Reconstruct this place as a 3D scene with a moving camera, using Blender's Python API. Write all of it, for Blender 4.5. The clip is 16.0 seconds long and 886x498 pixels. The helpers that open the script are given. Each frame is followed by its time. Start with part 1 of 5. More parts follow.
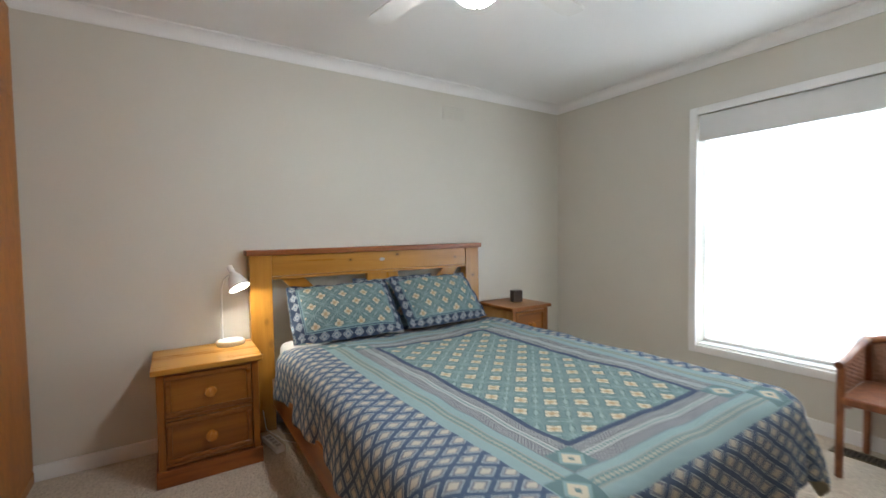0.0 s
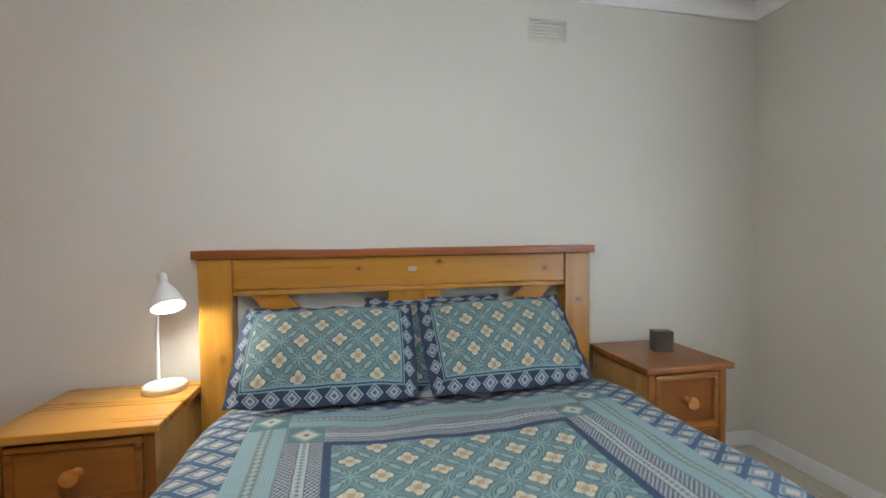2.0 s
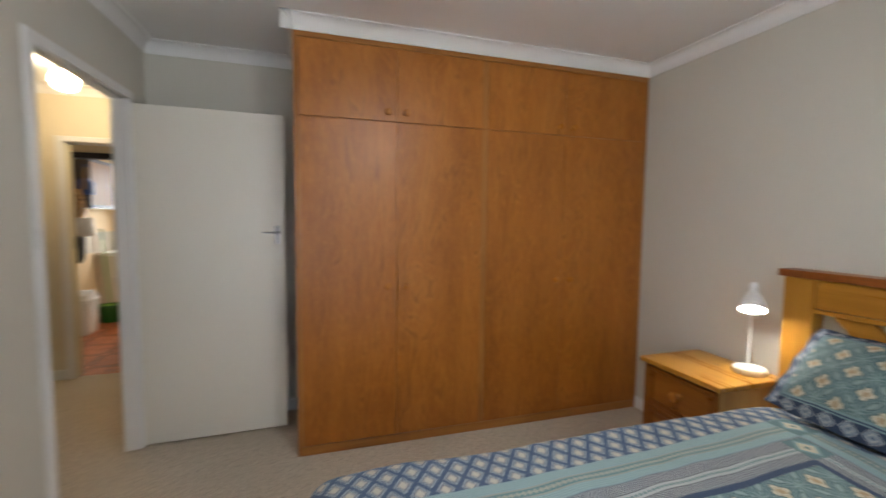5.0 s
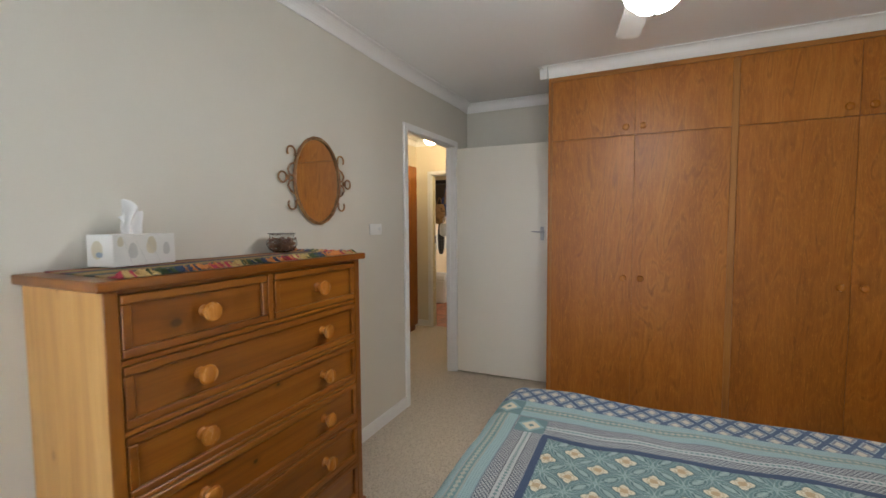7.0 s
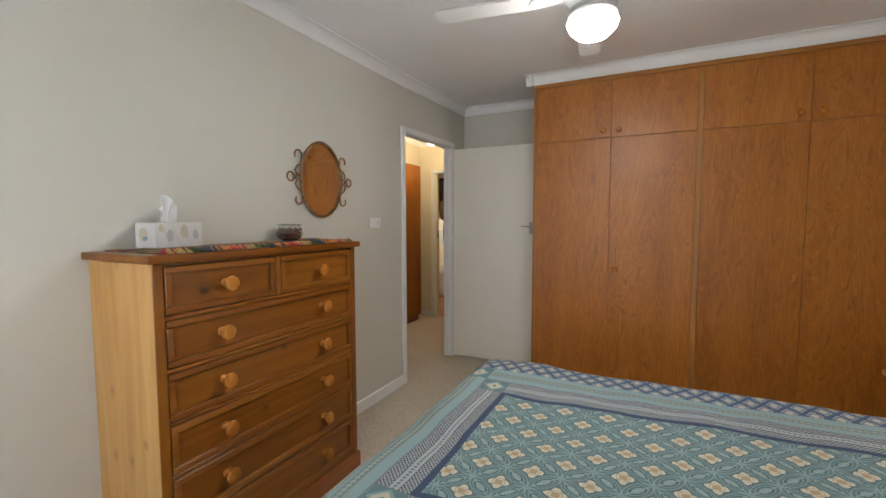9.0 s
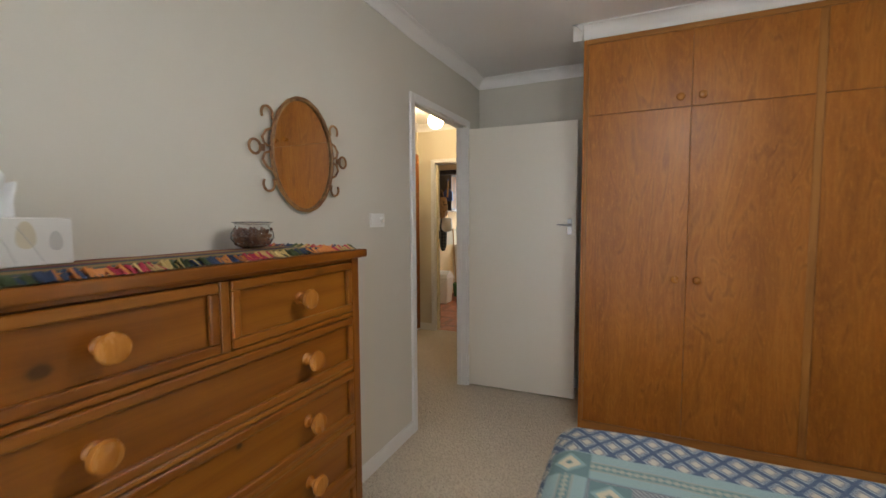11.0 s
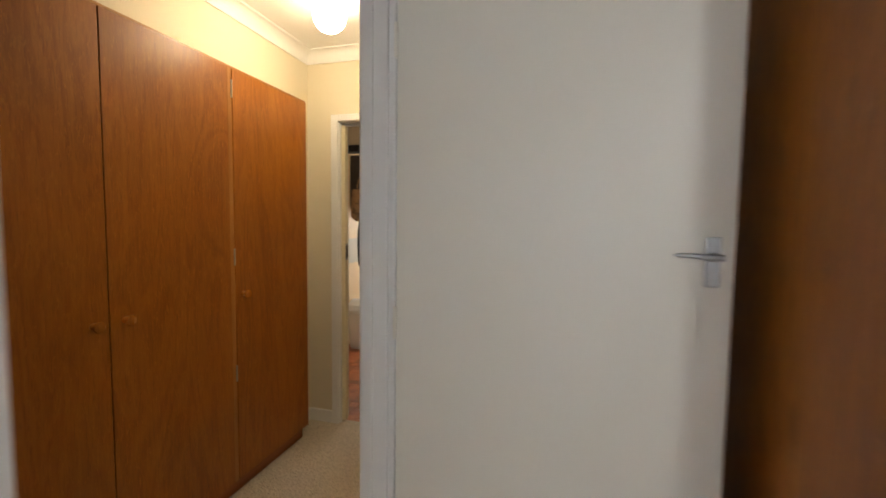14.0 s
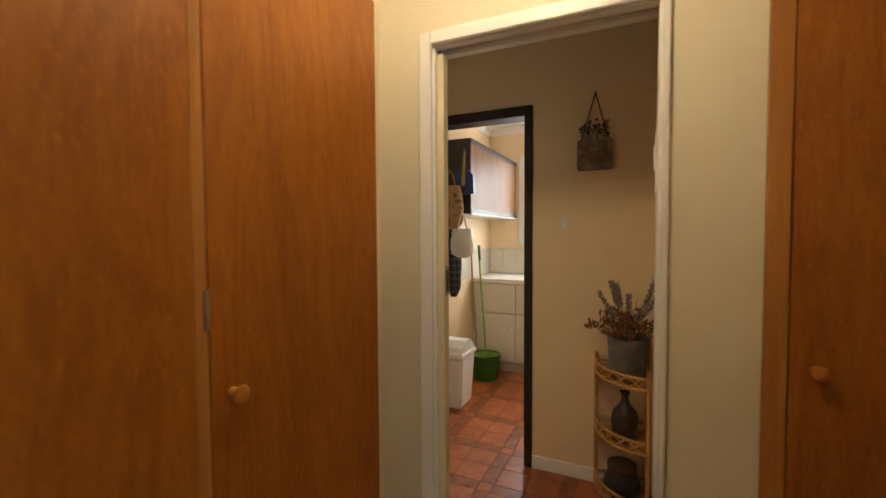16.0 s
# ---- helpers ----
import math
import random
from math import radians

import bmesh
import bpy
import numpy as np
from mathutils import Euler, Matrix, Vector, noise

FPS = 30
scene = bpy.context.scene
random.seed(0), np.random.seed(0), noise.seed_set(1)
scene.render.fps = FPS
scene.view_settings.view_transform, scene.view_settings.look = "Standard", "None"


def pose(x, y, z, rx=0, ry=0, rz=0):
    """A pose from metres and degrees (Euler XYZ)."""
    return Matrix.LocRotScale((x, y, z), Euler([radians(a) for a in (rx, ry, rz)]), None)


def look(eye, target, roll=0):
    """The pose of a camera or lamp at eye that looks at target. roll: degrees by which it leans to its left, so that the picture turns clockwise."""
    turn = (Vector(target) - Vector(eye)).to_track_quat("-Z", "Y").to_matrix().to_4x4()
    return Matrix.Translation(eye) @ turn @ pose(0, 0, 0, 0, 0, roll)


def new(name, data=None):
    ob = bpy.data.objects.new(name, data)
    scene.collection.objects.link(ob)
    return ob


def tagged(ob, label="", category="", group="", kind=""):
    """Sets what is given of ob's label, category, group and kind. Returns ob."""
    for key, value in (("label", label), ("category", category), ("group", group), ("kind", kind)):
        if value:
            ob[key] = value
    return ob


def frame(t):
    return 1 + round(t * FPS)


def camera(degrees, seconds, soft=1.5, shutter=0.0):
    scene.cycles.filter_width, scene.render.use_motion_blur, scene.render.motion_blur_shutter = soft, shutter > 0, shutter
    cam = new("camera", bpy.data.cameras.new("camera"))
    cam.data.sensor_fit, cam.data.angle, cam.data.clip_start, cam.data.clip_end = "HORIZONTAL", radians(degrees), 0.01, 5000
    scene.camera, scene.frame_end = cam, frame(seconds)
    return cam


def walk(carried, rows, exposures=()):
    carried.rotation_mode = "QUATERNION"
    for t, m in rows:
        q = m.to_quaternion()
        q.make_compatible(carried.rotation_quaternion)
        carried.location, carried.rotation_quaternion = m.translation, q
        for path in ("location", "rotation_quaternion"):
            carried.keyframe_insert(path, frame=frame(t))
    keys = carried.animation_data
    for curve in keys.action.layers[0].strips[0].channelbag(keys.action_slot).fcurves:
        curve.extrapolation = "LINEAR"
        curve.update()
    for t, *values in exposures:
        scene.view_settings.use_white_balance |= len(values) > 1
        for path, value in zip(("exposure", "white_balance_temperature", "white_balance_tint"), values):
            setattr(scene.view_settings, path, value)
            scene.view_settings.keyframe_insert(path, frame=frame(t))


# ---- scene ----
cam = camera(92.7, 16.0, shutter=0.5)
PATH = [
    (0, (0.065, -0.186, 1.266), (1.143, 1.497, 1.188), -0.9),
    (0.5, (0.25, 0.167, 1.218), (1.256, 1.895, 1.167), -0.7),
    (1, (0.528, 0.428, 1.226), (1.372, 2.24, 1.158), -0.8),
    (1.5, (0.818, 0.599, 1.227), (1.484, 2.483, 1.152), -0.6),
    (2, (1.13, 0.758, 1.22), (1.523, 2.718, 1.164), -0.6),
    (2.5, (1.324, 0.88, 1.246), (1.455, 2.875, 1.183), -0.1),
    (3, (1.484, 0.911, 1.284), (1.234, 2.893, 1.189), 0.5),
    (3.5, (1.593, 0.753, 1.306), (0.861, 2.611, 1.21), 0.4),
    (3.7, (1.587, 0.679, 1.315), (0.7, 2.469, 1.211), 1.0),
    (4, (1.637, 0.591, 1.346), (0.445, 2.193, 1.223), 0.7),
    (4.5, (1.76, 0.524, 1.358), (0.137, 1.685, 1.23), 0.5),
    (5, (1.939, 0.451, 1.4), (0.037, 1.053, 1.258), 0.6),
    (7.3, (2.675, 1.092, 1.38), (0.887, 0.205, 1.249), -0.2),
    (7.5, (2.72, 1.148, 1.384), (0.937, 0.252, 1.246), -0.1),
    (8, (2.792, 1.246, 1.377), (1.016, 0.338, 1.24), -0.3),
    (8.5, (2.813, 1.288, 1.372), (1.035, 0.382, 1.234), -0.2),
    (9, (2.816, 1.276, 1.358), (1.035, 0.376, 1.223), -0.1),
    (9.2, (2.803, 1.234, 1.354), (1.017, 0.342, 1.221), -0.3),
    (11.3, (2.053, 0.497, 1.343), (0.215, -0.279, 1.201), -0.2),
    (11.5, (1.963, 0.369, 1.344), (0.083, -0.3, 1.207), -0.3),
    (12, (1.671, 0.207, 1.389), (-0.275, -0.234, 1.251), 0.0),
    (12.5, (1.315, 0.107, 1.393), (-0.648, -0.247, 1.254), 0.0),
    (13, (0.883, 0.006, 1.382), (-1.09, -0.298, 1.247), 0.0),
    (13.5, (0.52, -0.005, 1.393), (-1.447, -0.343, 1.257), 0.6),
    (14, (0.116, -0.086, 1.373), (-1.809, -0.613, 1.242), 0.7),
    (14.5, (-0.174, -0.249, 1.347), (-2.048, -0.94, 1.23), -0.0),
    (15, (-0.449, -0.46, 1.344), (-2.269, -1.283, 1.234), -0.2),
    (15.5, (-0.739, -0.651, 1.332), (-2.53, -1.539, 1.265), -0.3),
    (16, (-1.01, -0.805, 1.341), (-2.822, -1.647, 1.263), -0.3),
]
EXPOSURES = [(0.0, 1.25, 6150, 8), (2.5, 1.33, 5900, 7), (4.0, 1.02, 6000, 9), (5.0, 0.98, 6300, 10), (7.5, 0.9, 6500, 10), (9.0, 0.92, 6500, 10), (11.5, 0.74, 6750, 11),
             (13.0, 0.82, 6750, 11), (14.0, 1.0, 6500, 11), (15.0, 1.1, 6150, 10), (16.0, 0.97, 6600, 12)]
WINDOW_W, LAUNDRY_W, FAN_GLOW, GLOBE_GLOW, BULB_GLOW = 36.0, 10.0, 70.0, 37.0, 140.0
walk(cam, [(t, look(eye, target, roll)) for t, eye, target, roll in PATH], exposures=EXPOSURES)

# ---- world and large lights ----
world = bpy.data.worlds.new("overcast_sky")
world.use_nodes = True
scene.world = world
sky = world.node_tree.nodes.new("ShaderNodeTexSky")
sky.sky_type, sky.sun_disc = "NISHITA", False
sky.sun_elevation, sky.sun_rotation = radians(48), radians(60)
world.node_tree.links.new(sky.outputs[0], world.node_tree.nodes["Background"].inputs[0])
world.node_tree.nodes["Background"].inputs[1].default_value = 0.12
sun = new("sun", bpy.data.lights.new("sun", "SUN"))
sun.data.energy, sun.data.angle, sun.data.color = 1.0, radians(15), (1.0, 0.96, 0.9)
sun.matrix_world = look((0, 0, 0), (-0.6, 0.35, -0.75))


def area_lamp(name, eye, target, sx, sy, watts, colour):
    ob = new(name, bpy.data.lights.new(name, "AREA"))
    ob.data.shape, ob.data.size, ob.data.size_y, ob.data.energy, ob.data.color = "RECTANGLE", sx, sy, watts, colour
    ob.matrix_world = look(eye, target)
    return ob


# daylight in the two window openings (the blind hangs in front of the first)
area_lamp("window_daylight", (3.618, 0.57, 1.25), (0.0, 0.57, 1.25), 1.74, 1.70, WINDOW_W, (0.90, 0.96, 1.0))
area_lamp("laundry_daylight", (-5.53, -1.39, 1.68), (-3.0, -1.39, 1.2), 1.0, 0.78, LAUNDRY_W, (0.95, 0.98, 1.0))


# ---- materials ----
class V:
    """A value in a node tree, with arithmetic."""
    def __init__(self, tree, socket):
        self.t, self.s = tree, socket

    def op(self, kind, *others):
        n = self.t.nodes.new("ShaderNodeMath")
        n.operation = kind
        for i, o in enumerate((self, *others)):
            if isinstance(o, V):
                self.t.links.new(o.s, n.inputs[i])
            else:
                n.inputs[i].default_value = o
        return V(self.t, n.outputs[0])

    def __add__(self, o): return self.op("ADD", o)
    def __sub__(self, o): return self.op("SUBTRACT", o)
    def __mul__(self, o): return self.op("MULTIPLY", o)
    def __truediv__(self, o): return self.op("DIVIDE", o)
    def abs(self): return self.op("ABSOLUTE")
    def fract(self): return self.op("FRACT")
    def less(self, o): return self.op("LESS_THAN", o)
    def more(self, o): return self.op("GREATER_THAN", o)
    def least(self, o): return self.op("MINIMUM", o)
    def most(self, o): return self.op("MAXIMUM", o)
    def cell(self, w): return ((self / w).fract() - 0.5).abs() * w

    def inv(self):
        return (self * -1.0) + 1.0


class Mat:
    """A principled material under construction."""
    def __init__(self, name, rough=0.6, metal=0.0):
        self.m = bpy.data.materials.new(name)
        self.m.use_nodes = True
        self.t = self.m.node_tree
        self.b = self.t.nodes["Principled BSDF"]
        self.b.inputs["Roughness"].default_value = rough
        self.b.inputs["Metallic"].default_value = metal

    def coords(self, scale=(1, 1, 1), uv=False, spread=0.0):
        tc = self.t.nodes.new("ShaderNodeTexCoord")
        out = tc.outputs["UV" if uv else "Object"]
        mp = self.t.nodes.new("ShaderNodeMapping")
        mp.inputs["Scale"].default_value = scale
        self.t.links.new(out, mp.inputs[0])
        if spread:
            info = self.t.nodes.new("ShaderNodeObjectInfo")
            k = V(self.t, info.outputs["Random"]) * spread
            comb = self.t.nodes.new("ShaderNodeCombineXYZ")
            for i in range(3):
                self.t.links.new((k * (1.0 + 0.37 * i)).s, comb.inputs[i])
            self.t.links.new(comb.outputs[0], mp.inputs["Location"])
        return mp.outputs[0]

    def split(self, vec):
        n = self.t.nodes.new("ShaderNodeSeparateXYZ")
        self.t.links.new(vec, n.inputs[0])
        return V(self.t, n.outputs[0]), V(self.t, n.outputs[1]), V(self.t, n.outputs[2])

    def noise(self, vec, scale=5.0, detail=4.0, rough=0.55, distort=0.0):
        n = self.t.nodes.new("ShaderNodeTexNoise")
        n.inputs["Scale"].default_value, n.inputs["Detail"].default_value = scale, detail
        n.inputs["Roughness"].default_value, n.inputs["Distortion"].default_value = rough, distort
        self.t.links.new(vec, n.inputs["Vector"])
        return V(self.t, n.outputs["Fac"])

    def cells(self, vec, scale, feature="F1", randomness=1.0):
        n = self.t.nodes.new("ShaderNodeTexVoronoi")
        n.feature = feature
        n.inputs["Scale"].default_value, n.inputs["Randomness"].default_value = scale, randomness
        self.t.links.new(vec, n.inputs["Vector"])
        return V(self.t, n.outputs["Distance"])

    def ramp(self, fac, stops):
        n = self.t.nodes.new("ShaderNodeValToRGB")
        e = n.color_ramp.elements
        while len(e) < len(stops):
            e.new(0.5)
        for i, (p, c) in enumerate(stops):
            e[i].position, e[i].color = p, (*c, 1)
        self.t.links.new(fac.s, n.inputs[0])
        return n.outputs[0]

    def mix(self, fac, a, b, blend="MIX"):
        n = self.t.nodes.new("ShaderNodeMix")
        n.data_type, n.blend_type = "RGBA", blend
        for v, i in ((fac, 0), (a, 6), (b, 7)):
            if isinstance(v, V):
                self.t.links.new(v.s, n.inputs[i])
            elif isinstance(v, (int, float)):
                n.inputs[i].default_value = v
            elif isinstance(v, tuple):
                n.inputs[i].default_value = (*v, 1)
            else:
                self.t.links.new(v, n.inputs[i])
        return n.outputs[2]

    def colour(self, c):
        if isinstance(c, tuple):
            self.b.inputs["Base Color"].default_value = (*c, 1)
        else:
            self.t.links.new(c, self.b.inputs["Base Color"])
        return self

    def bump(self, h, strength=0.3, dist=0.01):
        n = self.t.nodes.new("ShaderNodeBump")
        n.inputs["Strength"].default_value, n.inputs["Distance"].default_value = strength, dist
        self.t.links.new(h.s, n.inputs["Height"])
        self.t.links.new(n.outputs[0], self.b.inputs["Normal"])
        return self

    def gloss(self, v):
        self.t.links.new(v.s, self.b.inputs["Roughness"])
        return self


def paint(name, c, rough=0.55, grain=90.0, strength=0.06, mottle=0.06):
    m = Mat(name, rough)
    co = m.coords()
    big = m.noise(co, 1.3, 3)
    fine = m.noise(co, grain, 3)
    d = tuple(x * (1 - mottle) for x in c)
    m.colour(m.ramp(big, [(0.3, d), (0.7, c)]))
    return m.bump(fine, strength, 0.004).m


def wood(name, dark, mid, light, axis=2, across=26.0, along=1.6, knots=0.0, rough=0.38, spread=37.0, fleck=0.0, spots=()):
    """Timber with the grain along one axis; knots: their density."""
    m = Mat(name, rough)
    sc = [across] * 3
    sc[axis] = along
    co = m.coords(tuple(sc), spread=spread)
    grain = m.noise(co, 1.0, 6, 0.6, 0.6)
    sc2 = [across * 0.18] * 3
    sc2[axis] = along * 0.45
    slow = m.noise(m.coords(tuple(sc2), spread=spread), 1.0, 3, 0.5, 1.2)
    mixv = grain * 0.55 + slow * 0.45
    col = m.ramp(mixv, [(0.35, dark), (0.49, mid), (0.63, light)])
    fine = [170.0] * 3
    fine[axis] = 7.0
    pores = m.noise(m.coords(tuple(fine), spread=spread), 1.0, 2)
    col = m.mix(pores.more(0.60) * 0.22, col, dark)
    if fleck:
        fl = [85.0] * 3
        fl[axis] = 17.0
        f = m.noise(m.coords(tuple(fl), spread=spread), 1.0, 3, 0.6, 1.5)
        col = m.mix((f - 0.52).most(0.0) * fleck, col, light)
    if knots:
        ks = [knots] * 3
        ks[axis] = knots * 0.62
        kd = m.cells(m.coords(tuple(ks), spread=spread), 1.0)
        ring = ((kd - 0.06).most(0.0) / 0.06).least(1.0)
        col = m.mix((ring * -1.0 + 1.0) * 0.6, col, tuple(x * 0.42 for x in dark))
        halo = ((kd - 0.07).most(0.0) / 0.18).least(1.0)
        col = m.mix((halo * -1.0 + 1.0) * 0.35, col, dark)
    for cx, cz, rad in spots:
        x, _, z = m.split(m.coords())
        wob = m.noise(m.coords((60, 60, 60)), 1.0, 2) * 0.5 + 0.75
        d = (((x - cx) * 0.75).op("POWER", 2.0) + (z - cz).op("POWER", 2.0)).op("SQRT") * wob
        halo = ((d / (rad * 2.6)).least(1.0)).inv()
        col = m.mix(halo * 0.6, col, tuple(v * 0.6 for v in dark))
        core = (((d - rad * 0.55).most(0.0)) / (rad * 0.45)).least(1.0).inv()
        col = m.mix(core * 0.8, col, tuple(v * 0.22 for v in dark))
    m.colour(col)
    m.gloss(grain * 0.18 + (rough - 0.08))
    return m.bump(grain * 0.6 + pores * 0.4, 0.10, 0.003).m


HEAD_KNOTS = ((1.13, 1.083, 0.008), (1.50, 1.107, 0.011), (2.03, 1.065, 0.009))
DRAWER_KNOTS = ((0.33, 1.105, 0.016), (0.06, 1.01, 0.011), (-0.09, 1.01, 0.006), (-0.03, 0.80, 0.008), (0.10, 0.86, 0.009), (-0.10, 0.64, 0.008), (0.08, 0.57, 0.009))
WALL = paint("wall_paint_beige", (0.655, 0.628, 0.558), 0.6, 120, 0.05, 0.04)
HALLWALL = paint("wall_paint_cream", (0.74, 0.67, 0.52), 0.6, 120, 0.05, 0.04)
PASSWALL = paint("wall_paint_tan", (0.84, 0.66, 0.42), 0.6, 120, 0.05, 0.04)
CEIL = paint("ceiling_paint_white", (0.86, 0.855, 0.845), 0.75, 160, 0.08, 0.03)
WHITE = paint("white_gloss_paint", (0.82, 0.82, 0.81), 0.35, 60, 0.04, 0.02)
DOORPAINT = paint("cream_door_paint", (0.83, 0.80, 0.72), 0.38, 70, 0.04, 0.03)
CREAMEDGE = paint("cream_slider_paint", (0.76, 0.69, 0.50), 0.4, 70, 0.04, 0.03)
BLACKWOOD = wood("dark_stained_frame", (0.012, 0.007, 0.005), (0.02, 0.012, 0.008), (0.035, 0.02, 0.014), 2, rough=0.45)
PINE = {a: wood("honey_pine_" + "xyz"[a], (0.31, 0.130, 0.014), (0.41, 0.185, 0.023), (0.48, 0.230, 0.035), a, 15, 0.8, 6.0, 0.28) for a in range(3)}
# PINE darkened: shade on the tallboy and bedside fronts is put into it
TALL = {a: wood("darker_pine_" + "xyz"[a], (0.170, 0.049, 0.0045), (0.250, 0.081, 0.008), (0.320, 0.116, 0.013), a, 18, 0.8, 6.5, 0.3) for a in range(3)}
HEADPINE = wood("knotty_headboard_pine", (0.31, 0.130, 0.014), (0.41, 0.185, 0.023), (0.48, 0.230, 0.035), 0, 15, 0.8, 0, 0.28, spots=HEAD_KNOTS)
POSTPINE = wood("knotty_post_pine", (0.31, 0.130, 0.014), (0.41, 0.185, 0.023), (0.48, 0.230, 0.035), 2, 15, 0.8, 0, 0.28, spots=((2.205, 0.905, 0.011),))
DRAWERPINE = wood("knotty_drawer_pine", (0.170, 0.049, 0.0045), (0.250, 0.081, 0.008), (0.320, 0.116, 0.013), 0, 18, 0.8, 0, 0.3, spots=DRAWER_KNOTS)
PINE_SIDE = wood("pale_pine_side", (0.42, 0.20, 0.05), (0.56, 0.30, 0.09), (0.64, 0.38, 0.14), 2, 16, 1.0, 9.5, 0.35)
PINE_DARK = {a: wood("red_pine_" + "xyz"[a], (0.16, 0.045, 0.009), (0.27, 0.08, 0.016), (0.36, 0.12, 0.025), a, 22, 1.3, 3.0, 0.3) for a in range(3)}


def veneer(name, dark, mid, light, rough, figured=4.2):
    """Rotary-cut plywood: broad wandering figure, short pores and pale flecks, grain upright."""
    m = Mat(name, rough)
    big = m.noise(m.coords((2.6, 2.6, 0.55), spread=31.0), 1.0, 3, 0.55, 0.5)
    x, y, z = m.split(m.coords(spread=31.0))
    rings = ((big * 95.0) + (x + y) * 14.0).op("SINE")
    tone = m.noise(m.coords((5.0, 5.0, 0.8), spread=31.0), 1.0, 2)
    streak = m.noise(m.coords((95.0, 95.0, 7.0), spread=31.0), 1.0, 4, 0.6, 0.5)
    mixv = tone * 0.30 + streak * 0.26 + rings * 0.045 + big * 0.20 + 0.125
    col = m.ramp(mixv, [(0.33, dark), (0.5, mid), (0.68, light)])
    figure = m.noise(m.coords((30.0, 30.0, 6.0), spread=23.0), 1.0, 2)
    col = m.mix((rings - 0.55).most(0.0) * (figure - 0.28).most(0.0) * figured, col, tuple(c * 0.9 for c in dark))
    pores = m.noise(m.coords((240.0, 240.0, 18.0), spread=31.0), 1.0, 2)
    col = m.mix((pores - 0.56).most(0.0) * 1.7, col, tuple(c * 0.55 for c in dark))
    fleck = m.noise(m.coords((130.0, 130.0, 26.0), spread=17.0), 1.0, 3, 0.6, 1.2)
    col = m.mix((fleck - 0.54).most(0.0) * 3.4, col, tuple(c * 1.12 for c in light))
    m.colour(col)
    m.gloss(streak * 0.16 + (rough - 0.07))
    return m.bump(streak * 0.5 + pores * 0.5, 0.08, 0.002).m


VENEER = veneer("plywood_veneer", (0.250, 0.079, 0.0065), (0.395, 0.131, 0.0125), (0.520, 0.203, 0.029), 0.41)
# VENEER darkened: the hall's weaker light on the doors is put into the colour
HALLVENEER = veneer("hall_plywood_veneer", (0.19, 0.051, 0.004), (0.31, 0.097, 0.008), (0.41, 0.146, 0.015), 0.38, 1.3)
TRIMWOOD = {a: wood("stained_trim_" + "xyz"[a], (0.24, 0.09, 0.018), (0.36, 0.145, 0.03), (0.45, 0.2, 0.045), a, 24, 1.5, 0, 0.36) for a in range(3)}
KNOBWOOD = wood("turned_knob", (0.30, 0.100, 0.012), (0.43, 0.158, 0.024), (0.53, 0.215, 0.040), 2, 30, 8, 0, 0.25)
LAMPWOOD = wood("pale_beech", (0.62, 0.46, 0.28), (0.70, 0.54, 0.35), (0.78, 0.62, 0.42), 0, 30, 3, 0, 0.5)


def carpet():
    m = Mat("cut_pile_carpet", 0.95)
    co = m.coords()
    tuft = m.cells(co, 95.0)
    n = m.noise(co, 40, 4)
    big = m.noise(co, 2.2, 3)
    col = m.ramp(tuft * 0.75 + n * 0.45, [(0.22, (0.37, 0.315, 0.24)), (0.5, (0.56, 0.485, 0.385)), (0.8, (0.66, 0.58, 0.47))])
    m.colour(m.mix((big - 0.35).most(0.0) * 0.5, col, (0.42, 0.36, 0.28)))
    return m.bump(tuft * -1.0 + n * 0.5, 0.7, 0.012).m


CARPET = carpet()


def fabric_base(name):
    m = Mat(name, 0.85)
    u, v, _ = m.split(m.coords(uv=True))
    return m, u, v


NAVY, BLUE, PALE = (0.038, 0.066, 0.132), (0.080, 0.132, 0.225), (0.42, 0.44, 0.45)
TEAL, DTEAL, LTEAL, CREAM = (0.122, 0.208, 0.218), (0.078, 0.144, 0.156), (0.225, 0.340, 0.355), (0.56, 0.50, 0.38)
GREY = (0.155, 0.195, 0.235)


